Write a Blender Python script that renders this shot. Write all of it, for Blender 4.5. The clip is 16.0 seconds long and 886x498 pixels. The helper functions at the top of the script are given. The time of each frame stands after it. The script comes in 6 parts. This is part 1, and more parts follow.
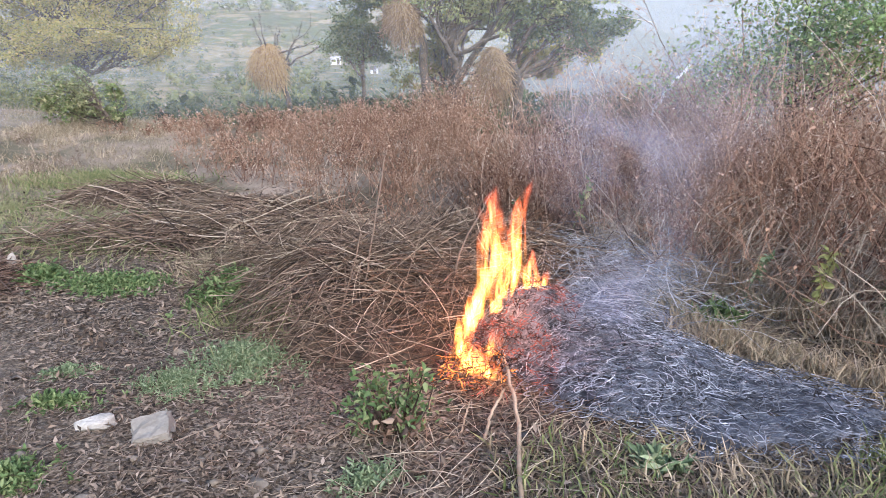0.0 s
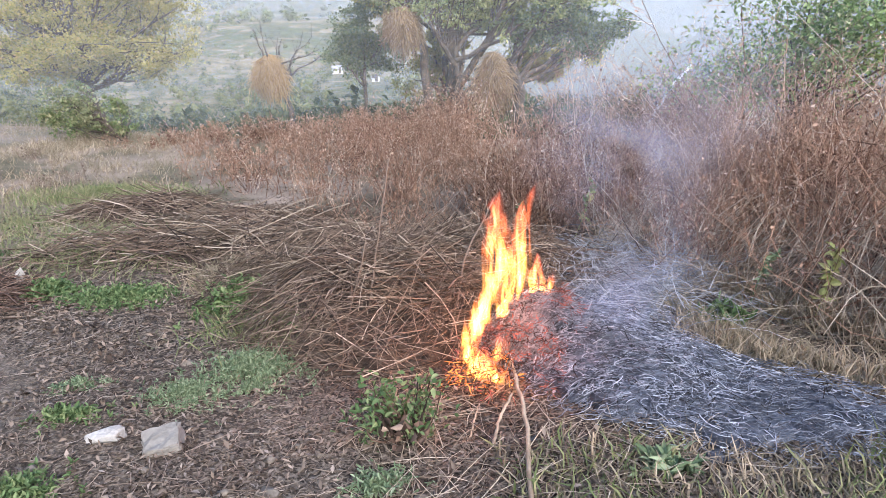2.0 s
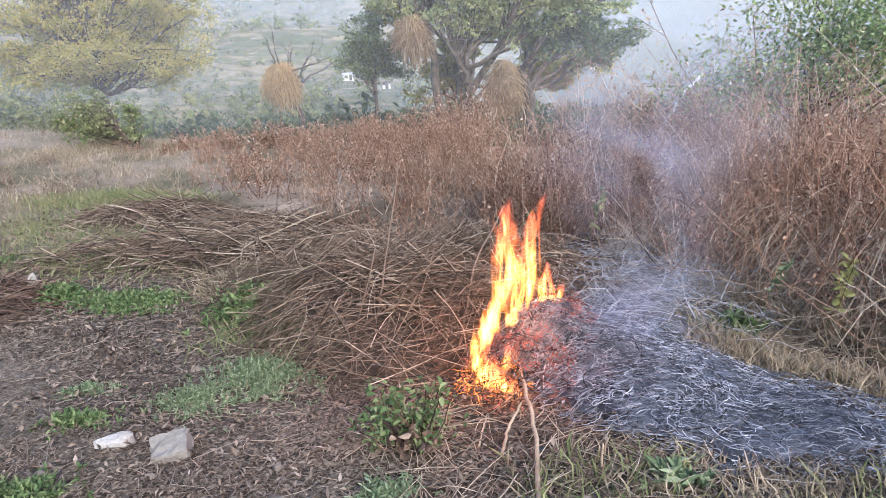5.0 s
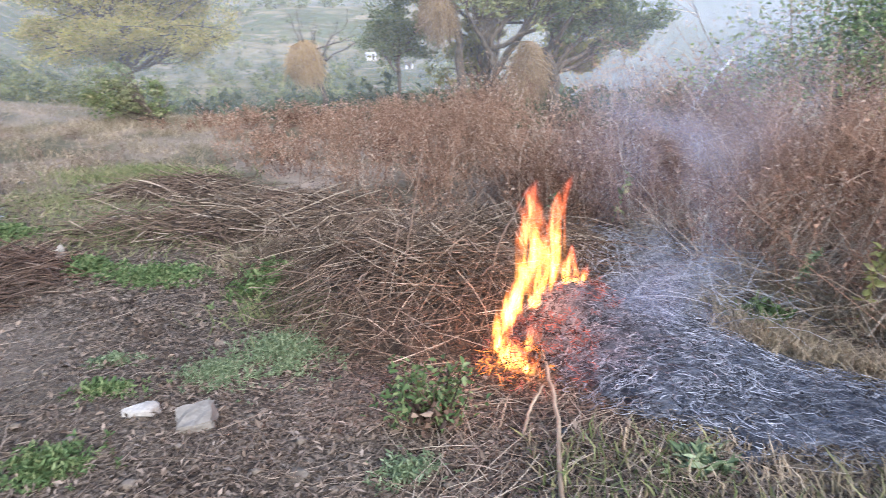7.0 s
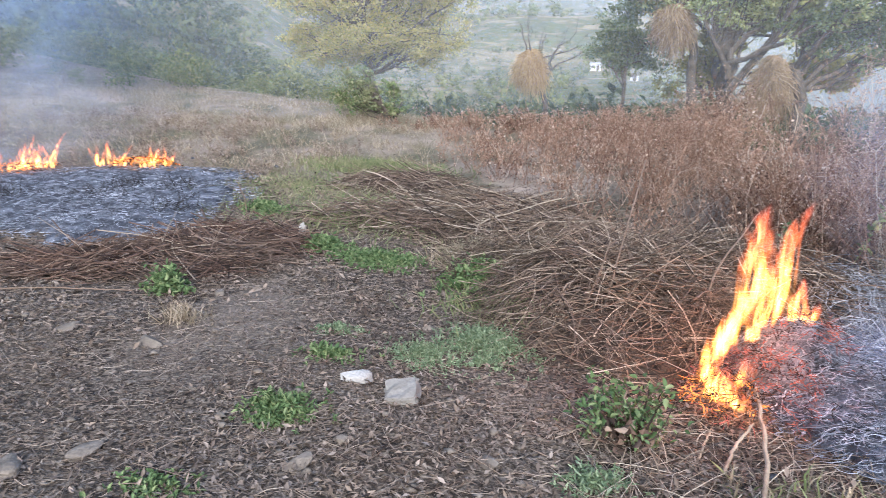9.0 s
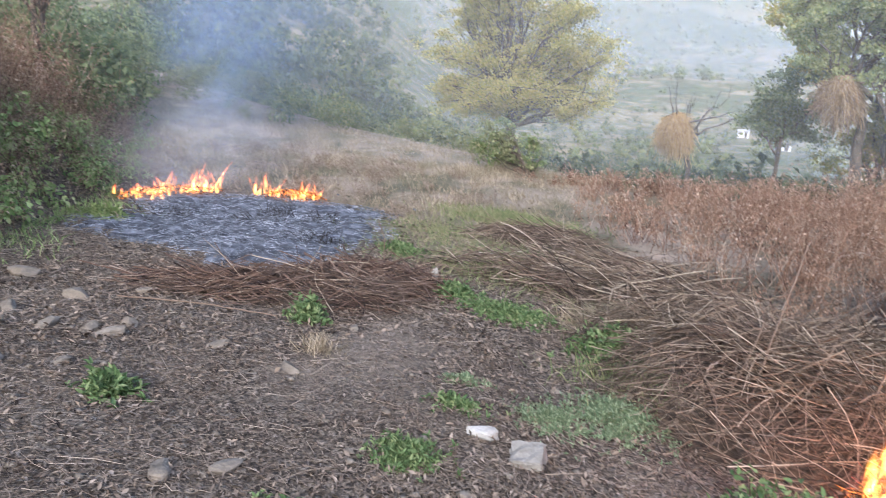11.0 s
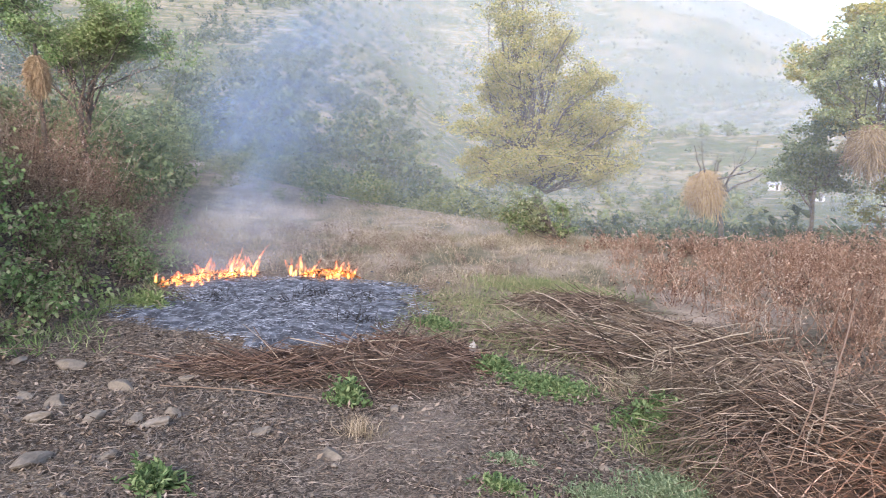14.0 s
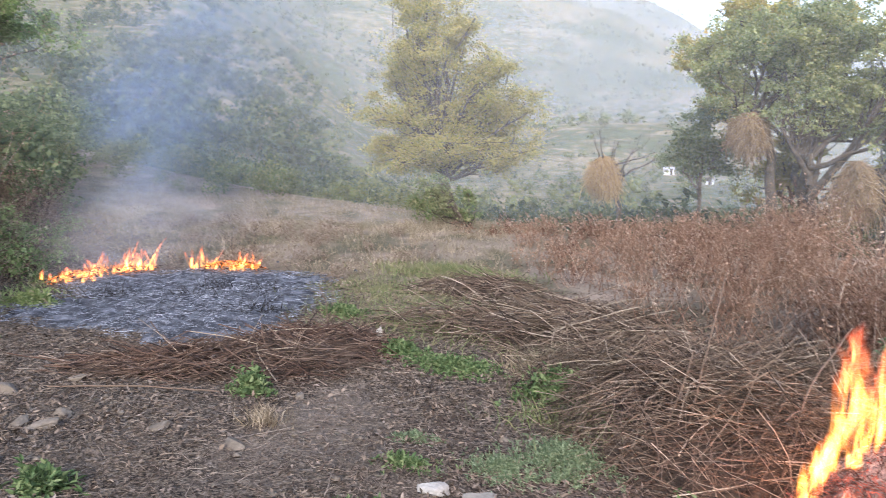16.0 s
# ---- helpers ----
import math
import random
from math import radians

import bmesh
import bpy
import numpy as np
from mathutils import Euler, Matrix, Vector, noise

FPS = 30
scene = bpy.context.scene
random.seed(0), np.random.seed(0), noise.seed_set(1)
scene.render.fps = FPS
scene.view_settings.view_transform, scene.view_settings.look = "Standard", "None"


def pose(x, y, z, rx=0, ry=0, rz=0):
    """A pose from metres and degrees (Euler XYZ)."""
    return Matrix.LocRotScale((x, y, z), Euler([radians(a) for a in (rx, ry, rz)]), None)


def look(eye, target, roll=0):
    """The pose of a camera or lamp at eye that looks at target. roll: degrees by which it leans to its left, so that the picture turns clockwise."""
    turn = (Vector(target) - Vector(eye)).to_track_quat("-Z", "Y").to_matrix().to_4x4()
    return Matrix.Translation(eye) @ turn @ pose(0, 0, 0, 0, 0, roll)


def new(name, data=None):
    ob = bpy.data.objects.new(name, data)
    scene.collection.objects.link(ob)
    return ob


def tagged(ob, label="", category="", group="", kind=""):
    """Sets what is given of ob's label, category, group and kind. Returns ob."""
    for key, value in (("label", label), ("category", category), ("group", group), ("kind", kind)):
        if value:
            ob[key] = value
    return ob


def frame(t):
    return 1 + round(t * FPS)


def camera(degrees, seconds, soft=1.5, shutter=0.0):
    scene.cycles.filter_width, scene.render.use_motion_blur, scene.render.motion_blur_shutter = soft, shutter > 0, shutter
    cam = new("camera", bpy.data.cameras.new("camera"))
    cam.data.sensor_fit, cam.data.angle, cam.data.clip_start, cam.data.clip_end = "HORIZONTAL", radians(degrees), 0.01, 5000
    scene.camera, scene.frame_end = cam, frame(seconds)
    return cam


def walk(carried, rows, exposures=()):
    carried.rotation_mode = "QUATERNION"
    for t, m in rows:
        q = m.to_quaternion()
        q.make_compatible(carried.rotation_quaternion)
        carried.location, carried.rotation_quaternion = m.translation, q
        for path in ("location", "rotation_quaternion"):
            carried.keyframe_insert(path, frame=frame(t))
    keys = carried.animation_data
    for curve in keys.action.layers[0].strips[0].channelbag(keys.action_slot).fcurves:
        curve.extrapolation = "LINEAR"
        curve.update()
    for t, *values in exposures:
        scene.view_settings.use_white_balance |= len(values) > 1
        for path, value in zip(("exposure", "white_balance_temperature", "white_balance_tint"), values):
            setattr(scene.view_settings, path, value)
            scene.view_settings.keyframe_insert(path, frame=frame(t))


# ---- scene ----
cam = camera(68.0, 16.0, 0.8, 0.5)
PATH = [
    (0, (-0.091, 0.857, 1.412), (0.032, 2.726, 0.709), -0.2),
    (0.5, (-0.088, 0.858, 1.407), (0.067, 2.721, 0.696), -0.7),
    (1, (-0.081, 0.848, 1.402), (0.06, 2.708, 0.681), -1.2),
    (1.5, (-0.086, 0.853, 1.409), (0.046, 2.717, 0.696), -1.1),
    (2, (-0.088, 0.848, 1.414), (0.019, 2.724, 0.728), -1.7),
    (2.5, (-0.094, 0.86, 1.412), (0.029, 2.732, 0.719), -0.9),
    (3, (-0.095, 0.857, 1.413), (0.01, 2.734, 0.729), -1.1),
    (5.3, (-0.085, 0.858, 1.417), (-0.005, 2.744, 0.757), -1.6),
    (5.5, (-0.079, 0.855, 1.414), (0.034, 2.74, 0.757), -1.5),
    (6, (-0.067, 0.854, 1.412), (0.084, 2.731, 0.739), -1.2),
    (6.5, (-0.089, 0.87, 1.408), (0.028, 2.739, 0.708), -1.1),
    (7, (-0.119, 0.864, 1.402), (-0.098, 2.732, 0.687), -0.9),
    (7.5, (-0.157, 0.855, 1.402), (-0.319, 2.722, 0.704), -0.4),
    (8, (-0.194, 0.847, 1.422), (-0.429, 2.718, 0.757), 0.1),
    (8.5, (-0.185, 0.812, 1.407), (-0.61, 2.639, 0.715), 0.8),
    (9, (-0.163, 0.783, 1.407), (-0.741, 2.571, 0.724), -0.6),
    (9.5, (-0.171, 0.77, 1.416), (-0.826, 2.54, 0.755), -1.2),
    (10, (-0.197, 0.76, 1.421), (-0.964, 2.493, 0.782), -0.3),
    (10.2, (-0.216, 0.764, 1.423), (-1.009, 2.49, 0.795), 0.7),
    (12.3, (-0.308, 0.697, 1.509), (-1.447, 2.301, 1.151), 0.4),
    (12.5, (-0.293, 0.696, 1.516), (-1.437, 2.301, 1.176), 0.1),
    (13, (-0.282, 0.707, 1.507), (-1.401, 2.329, 1.164), -0.7),
    (13.5, (-0.277, 0.716, 1.499), (-1.37, 2.353, 1.146), -1.0),
    (14, (-0.281, 0.72, 1.506), (-1.324, 2.392, 1.165), -1.4),
    (14.5, (-0.266, 0.727, 1.495), (-1.254, 2.424, 1.12), -1.5),
    (15, (-0.244, 0.715, 1.5), (-1.186, 2.44, 1.134), -1.2),
    (15.5, (-0.208, 0.709, 1.488), (-1.107, 2.46, 1.132), -1.3),
    (16, (-0.174, 0.694, 1.485), (-0.978, 2.484, 1.103), -1.5),
]
walk(cam, [(t, look(e, g, r)) for t, e, g, r in PATH], [(0, 1.68, 6700, 12), (2, 1.74, 6650, 12), (5.5, 1.68, 6650, 12), (8, 1.72, 6450, 10), (10, 1.73, 6400, 9), (12.5, 1.69, 6900, 14), (14.5, 1.76, 6900, 14), (16, 1.58, 6900, 13)])

scene.cycles.transparent_max_bounces = 32

# ---- world and light: a smoky, evenly overcast afternoon ----
world = bpy.data.worlds.new("sky")
scene.world = world
world.use_nodes = True
_wn, _wl = world.node_tree.nodes, world.node_tree.links
_sky = _wn.new("ShaderNodeTexSky")
_sky.sky_type, _sky.sun_disc = "NISHITA", False
_sky.sun_elevation, _sky.sun_rotation = radians(38), radians(150)
_sky.air_density, _sky.dust_density, _sky.ozone_density = 1.0, 1.0, 2.0
_wl.new(_sky.outputs["Color"], _wn["Background"].inputs["Color"])
_wn["Background"].inputs["Strength"].default_value = 0.15
_sun = new("sun", bpy.data.lights.new("sun", "SUN"))
_sun.data.energy, _sun.data.angle, _sun.data.color = 1.5, radians(25), (1.0, 0.95, 0.90)
_sun.matrix_world = look((3, -6, 6.5), (0, 4, 0))

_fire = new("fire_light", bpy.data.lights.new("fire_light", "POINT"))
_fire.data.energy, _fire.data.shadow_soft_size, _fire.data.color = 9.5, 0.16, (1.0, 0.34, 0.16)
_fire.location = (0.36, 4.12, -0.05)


# ---- small tools ----
def sub_rng(seed):
    return np.random.default_rng(seed)


def unit(v):
    return v / np.maximum(np.linalg.norm(v, axis=-1, keepdims=True), 1e-9)


class Acc:
    """Collects triangles of many small pieces for one mesh."""

    def __init__(self):
        self.v, self.t, self.n, self.uv = [], [], 0, []

    def add(self, geo):
        v, t = geo
        self.v.append(np.asarray(v, float).reshape(-1, 3))
        self.t.append(np.asarray(t, int).reshape(-1, 3) + self.n)
        self.n += len(self.v[-1])
        return self

    def mesh(self, name, material, smooth=False, origin=(0, 0, 0)):
        v, t = np.concatenate(self.v) - np.array(origin, float), np.concatenate(self.t)
        me = bpy.data.meshes.new(name)
        me.vertices.add(len(v))
        me.vertices.foreach_set("co", v.ravel().astype(np.float32))
        me.loops.add(3 * len(t))
        me.loops.foreach_set("vertex_index", t.ravel().astype(np.int32))
        me.polygons.add(len(t))
        me.polygons.foreach_set("loop_start", np.arange(0, 3 * len(t), 3, dtype=np.int32))
        if smooth:
            me.polygons.foreach_set("use_smooth", np.ones(len(t), bool))
        me.update(calc_edges=True)
        me.validate()
        me.materials.append(material)
        return me

    def build(self, name, material, parent=None, smooth=False, origin=(0, 0, 0), label=""):
        ob = new(name, self.mesh(name, material, smooth, origin))
        if parent is None:
            ob.location = origin
        else:
            ob.parent = parent
            ob.location = Vector(origin) - parent.matrix_world.translation
        if label:
            ob["label"] = label
        return ob


def empty(name, at, label, category, group="", kind=""):
    ob = new(name)
    ob.location = at
    ob.empty_display_size = 0.1
    ob.matrix_world = Matrix.Translation(at)
    return tagged(ob, label, category, group, kind)


def tubes(p, r, sides=3):
    """Tapered round rods along many polylines: p (n, k, 3), r (n, k)."""
    p, r = np.asarray(p, float), np.asarray(r, float)
    n, k, _ = p.shape
    tan = unit(np.gradient(p, axis=1))
    ref = np.where(np.abs(tan[..., 2:3]) > 0.9, np.array([1.0, 0, 0]), np.array([0, 0, 1.0]))
    a = unit(np.cross(tan, ref))
    b = np.cross(tan, a)
    ang = np.arange(sides) * 2 * np.pi / sides
    ring = a[:, :, None] * np.cos(ang)[:, None] + b[:, :, None] * np.sin(ang)[:, None]
    v = p[:, :, None] + ring * r[:, :, None, None]
    i = np.arange(n)[:, None, None] * k * sides + np.arange(k - 1)[None, :, None] * sides
    s = np.arange(sides)[None, None]
    q0, q1 = i + s, i + (s + 1) % sides
    t = np.stack([np.stack([q0, q1, q1 + sides], -1), np.stack([q0, q1 + sides, q0 + sides], -1)], -2)
    return v.reshape(-1, 3), t.reshape(-1, 3)


def leaf2(c, d, up, length, width, fold=0.25):
    """Small pointed leaves folded along the middle: two faces each."""
    side = unit(np.cross(d, up))
    nrm = np.cross(side, d)
    length, width = np.broadcast_to(length, len(c))[:, None], np.broadcast_to(width, len(c))[:, None]
    mid = c + d * length * 0.45 + nrm * width * fold
    v = np.stack([c, mid - side * width / 2, c + d * length, mid + side * width / 2], 1)
    i = np.arange(len(c))[:, None] * 4
    return v.reshape(-1, 3), np.concatenate([i + (0, 2, 1), i + (0, 3, 2)])


def leaf4(c, d, up, length, width, fold=0.2, droop=0.15):
    """Rounder leaves with a fold and a hanging tip: four faces each."""
    side = unit(np.cross(d, up))
    nrm = np.cross(side, d)
    length, width = np.broadcast_to(length, len(c))[:, None], np.broadcast_to(width, len(c))[:, None]
    tip = c + d * length - nrm * length * droop
    lo, hi = c + d * length * 0.33 + nrm * width * fold, c + d * length * 0.7 + nrm * width * (fold - droop * 0.6)
    v = np.stack([c, lo - side * width * 0.5, hi - side * width * 0.38, tip, hi + side * width * 0.38, lo + side * width * 0.5], 1)
    i = np.arange(len(c))[:, None] * 6
    t = np.concatenate([i + (0, 3, 2), i + (0, 2, 1), i + (0, 4, 3), i + (0, 5, 4)])
    return v.reshape(-1, 3), t


def spread(rng, n, up=0.0):
    """Random unit directions, pulled up or down."""
    v = rng.normal(size=(n, 3))
    v[:, 2] = v[:, 2] + up
    return unit(v)


def arc(a, b, bend, k=5):
    """Polylines from a to b (n, 3), bowed by the offset bend at the middle."""
    s = np.linspace(0, 1, k)[None, :, None]
    return a[:, None] * (1 - s) + b[:, None] * s + bend[:, None] * (4 * s * (1 - s))


# ---- materials ----
def nodes_of(name):
    m = bpy.data.materials.new(name)
    m.use_nodes = True
    m.node_tree.nodes.clear()
    return m, m.node_tree.nodes, m.node_tree.links


def ramp(n, l, fac, stops):
    r = n.new("ShaderNodeValToRGB")
    while len(r.color_ramp.elements) < len(stops):
        r.color_ramp.elements.new(0.5)
    for e, (p, c) in zip(r.color_ramp.elements, stops):
        e.position, e.color = p, (*c, 1)
    l.new(fac, r.inputs["Fac"])
    return r.outputs["Color"]


def math_node(n, l, op, a, b=None, clamp=False):
    m = n.new("ShaderNodeMath")
    m.operation, m.use_clamp = op, clamp
    for s, v in zip(m.inputs, (a, b)):
        if v is None:
            continue
        if isinstance(v, (int, float)):
            s.default_value = v
        else:
            l.new(v, s)
    return m.outputs[0]


def mix_rgb(n, l, fac, a, b, kind="MIX"):
    m = n.new("ShaderNodeMix")
    m.data_type, m.blend_type = "RGBA", kind
    for s, v in ((m.inputs[0], fac), (m.inputs[6], a), (m.inputs[7], b)):
        if isinstance(v, (int, float)):
            s.default_value = v
        elif isinstance(v, tuple):
            s.default_value = (*v, 1)
        else:
            l.new(v, s)
    return m.outputs[2]


def noise_fac(n, l, scale, detail=4.0, vec=None, distort=0.0):
    t = n.new("ShaderNodeTexNoise")
    t.inputs["Scale"].default_value, t.inputs["Detail"].default_value, t.inputs["Distortion"].default_value = scale, detail, distort
    l.new(vec if vec is not None else n.new("ShaderNodeNewGeometry").outputs["Position"], t.inputs["Vector"])
    return t.outputs["Fac"]


def finish(n, l, color, rough=0.85, bump=None, bump_size=0.01, translucent=0.0, spec=0.25):
    b = n.new("ShaderNodeBsdfPrincipled")
    b.inputs["Roughness"].default_value = rough
    b.inputs["Specular IOR Level"].default_value = spec
    l.new(color, b.inputs["Base Color"])
    if bump is not None:
        k = n.new("ShaderNodeBump")
        k.inputs["Distance"].default_value = bump_size
        l.new(bump, k.inputs["Height"])
        l.new(k.outputs["Normal"], b.inputs["Normal"])
    out = n.new("ShaderNodeOutputMaterial")
    shader = b.outputs[0]
    if translucent:
        tr, mx = n.new("ShaderNodeBsdfTranslucent"), n.new("ShaderNodeMixShader")
        l.new(color, tr.inputs["Color"])
        mx.inputs[0].default_value = translucent
        l.new(shader, mx.inputs[1])
        l.new(tr.outputs[0], mx.inputs[2])
        shader = mx.outputs[0]
    l.new(shader, out.inputs["Surface"])


def bits_mat(name, stops, patch=0.0, patch_scale=0.6, patch_color=(0.1, 0.1, 0.1), rough=0.8, translucent=0.0, grain=60.0):
    """For masses of leaves, straws and sticks: every piece takes its own colour."""
    m, n, l = nodes_of(name)
    isl = n.new("ShaderNodeNewGeometry").outputs["Random Per Island"]
    col = ramp(n, l, isl, stops)
    g = noise_fac(n, l, grain, 2.0)
    col = mix_rgb(n, l, 0.35, col, ramp(n, l, g, ((0.25, (0.35, 0.35, 0.35)), (0.75, (1.0, 1.0, 1.0)))), "MULTIPLY")
    if patch:
        f = math_node(n, l, "MULTIPLY", ramp(n, l, noise_fac(n, l, patch_scale, 3.0), ((0.42, (0, 0, 0)), (0.62, (1, 1, 1)))), patch)
        col = mix_rgb(n, l, f, col, patch_color)
    finish(n, l, col, rough, translucent=translucent)
    return m


def solid_mat(name, a, b, scale=3.0, fine=40.0, rough=0.85, bump=0.01, c=None):
    m, n, l = nodes_of(name)
    stops = [(0.3, a), (0.7, b)] if c is None else [(0.25, a), (0.5, b), (0.75, c)]
    col = ramp(n, l, noise_fac(n, l, scale, 6.0), stops)
    g = noise_fac(n, l, fine, 5.0)
    col = mix_rgb(n, l, 0.5, col, ramp(n, l, g, ((0.25, (0.45, 0.45, 0.45)), (0.7, (1.0, 1.0, 1.0)))), "MULTIPLY")
    finish(n, l, col, rough, g, bump)
    return m


def soil_mat():
    m, n, l = nodes_of("leafy_soil")
    pos = n.new("ShaderNodeNewGeometry").outputs["Position"]
    big = noise_fac(n, l, 0.7, 6.0, pos)
    fine = noise_fac(n, l, 28.0, 6.0, pos, 1.5)
    col = ramp(n, l, fine, ((0.32, (0.018, 0.014, 0.011)), (0.48, (0.085, 0.064, 0.048)), (0.57, (0.18, 0.141, 0.107)), (0.72, (0.34, 0.278, 0.222))))
    pale = ramp(n, l, big, ((0.5, (0, 0, 0)), (0.72, (1, 1, 1))))
    col = mix_rgb(n, l, math_node(n, l, "MULTIPLY", pale, 0.45), col, (0.27, 0.215, 0.165))
    # a trodden bare stretch of the path
    sep0 = n.new("ShaderNodeSeparateXYZ")
    l.new(pos, sep0.inputs[0])
    dx = math_node(n, l, "MULTIPLY", math_node(n, l, "ADD", math_node(n, l, "ADD", sep0.outputs["X"], 2.15), math_node(n, l, "MULTIPLY", sep0.outputs["Y"], 0.17)), 1.45)
    dy = math_node(n, l, "MULTIPLY", math_node(n, l, "SUBTRACT", sep0.outputs["Y"], 4.2), 0.55)
    d2 = math_node(n, l, "ADD", math_node(n, l, "MULTIPLY", dx, dx), math_node(n, l, "MULTIPLY", dy, dy))
    d2 = math_node(n, l, "ADD", d2, math_node(n, l, "MULTIPLY", noise_fac(n, l, 2.4, 5.0, pos), 1.2))
    bare = ramp(n, l, d2, ((0.55, (0.75, 0.75, 0.75)), (1.0, (0, 0, 0))))
    col = mix_rgb(n, l, bare, col, ramp(n, l, fine, ((0.3, (0.15, 0.115, 0.088)), (0.7, (0.33, 0.265, 0.21)))))
    # the leafy soil gives way to dry meadow grass towards the terrace edge
    sep = n.new("ShaderNodeSeparateXYZ")
    l.new(pos, sep.inputs[0])
    far = math_node(n, l, "ADD", math_node(n, l, "ADD", sep.outputs["Y"], math_node(n, l, "MULTIPLY", sep.outputs["X"], 0.25)), math_node(n, l, "MULTIPLY", noise_fac(n, l, 0.5, 5.0, pos), 5.0))
    k = ramp(n, l, math_node(n, l, "MULTIPLY", math_node(n, l, "SUBTRACT", far, 8.2), 0.28), ((0.0, (0, 0, 0)), (1.0, (1, 1, 1))))
    dry = ramp(n, l, noise_fac(n, l, 0.8, 7.0, pos, 0.6), ((0.36, (0.15, 0.135, 0.09)), (0.5, (0.29, 0.235, 0.18)), (0.66, (0.42, 0.33, 0.265))))
    dry = mix_rgb(n, l, 0.6, dry, ramp(n, l, fine, ((0.25, (0.4, 0.4, 0.38)), (0.7, (1, 1, 1)))), "MULTIPLY")
    col = mix_rgb(n, l, k, col, dry)
    finish(n, l, col, 0.95, fine, 0.03)
    return m


def hill_mat():
    """Grazed terraced slopes with scrub: bands of dry grass along the contours."""
    m, n, l = nodes_of("terraced_slope")
    pos = n.new("ShaderNodeNewGeometry").outputs["Position"]
    sep = n.new("ShaderNodeSeparateXYZ")
    l.new(pos, sep.inputs[0])
    wob = noise_fac(n, l, 0.03, 4.0, pos)
    z = math_node(n, l, "ADD", sep.outputs["Z"], math_node(n, l, "MULTIPLY", wob, 14.0))
    band = math_node(n, l, "FRACT", math_node(n, l, "MULTIPLY", z, 0.33))
    big = noise_fac(n, l, 0.012, 6.0, pos)
    mid = noise_fac(n, l, 0.12, 9.0, pos, 1.0)
    grass = ramp(n, l, band, ((0.0, (0.13, 0.115, 0.06)), (0.25, (0.215, 0.18, 0.105)), (0.8, (0.27, 0.215, 0.135)), (1.0, (0.12, 0.112, 0.055))))
    green = ramp(n, l, mid, ((0.3, (0.03, 0.042, 0.02)), (0.7, (0.11, 0.125, 0.055))))
    f = ramp(n, l, math_node(n, l, "ADD", math_node(n, l, "MULTIPLY", big, 0.5), math_node(n, l, "MULTIPLY", mid, 0.5)), ((0.44, (0, 0, 0)), (0.55, (1, 1, 1))))
    finish(n, l, mix_rgb(n, l, f, grass, green), 0.95, mid, 2.0)
    return m


def smoke_mat(name, strength, tint, scale=1.2, lo=0.35, hi=0.75):
    """Thin smoke: it lets most light pass and scatters the rest both ways."""
    m, n, l = nodes_of(name)
    uv = n.new("ShaderNodeTexCoord")
    pos = n.new("ShaderNodeNewGeometry").outputs["Position"]
    dens = ramp(n, l, noise_fac(n, l, scale, 2.5, pos, 0.8), ((lo, (0, 0, 0)), (hi, (1, 1, 1))))
    sep = n.new("ShaderNodeSeparateXYZ")
    l.new(uv.outputs["UV"], sep.inputs[0])
    u, v = sep.outputs["X"], sep.outputs["Y"]
    uu = math_node(n, l, "MULTIPLY", math_node(n, l, "MULTIPLY", u, math_node(n, l, "SUBTRACT", 1.0, u)), 4.0)
    vv = math_node(n, l, "MULTIPLY", math_node(n, l, "MULTIPLY", v, math_node(n, l, "SUBTRACT", 1.0, v)), 4.0)
    fall = math_node(n, l, "MULTIPLY", math_node(n, l, "POWER", uu, 2.0), math_node(n, l, "POWER", vv, 1.2))
    a = math_node(n, l, "MULTIPLY", math_node(n, l, "MULTIPLY", dens, fall), strength, True)
    df, tr, ad = n.new("ShaderNodeBsdfDiffuse"), n.new("ShaderNodeBsdfTranslucent"), n.new("ShaderNodeMixShader")
    df.inputs["Color"].default_value = tr.inputs["Color"].default_value = (*tint, 1)
    l.new(df.outputs[0], ad.inputs[1])
    l.new(tr.outputs[0], ad.inputs[2])
    ad.inputs[0].default_value = 0.5
    cl, mx, out = n.new("ShaderNodeBsdfTransparent"), n.new("ShaderNodeMixShader"), n.new("ShaderNodeOutputMaterial")
    l.new(a, mx.inputs[0])
    l.new(cl.outputs[0], mx.inputs[1])
    l.new(ad.outputs[0], mx.inputs[2])
    l.new(mx.outputs[0], out.inputs["Surface"])
    return m


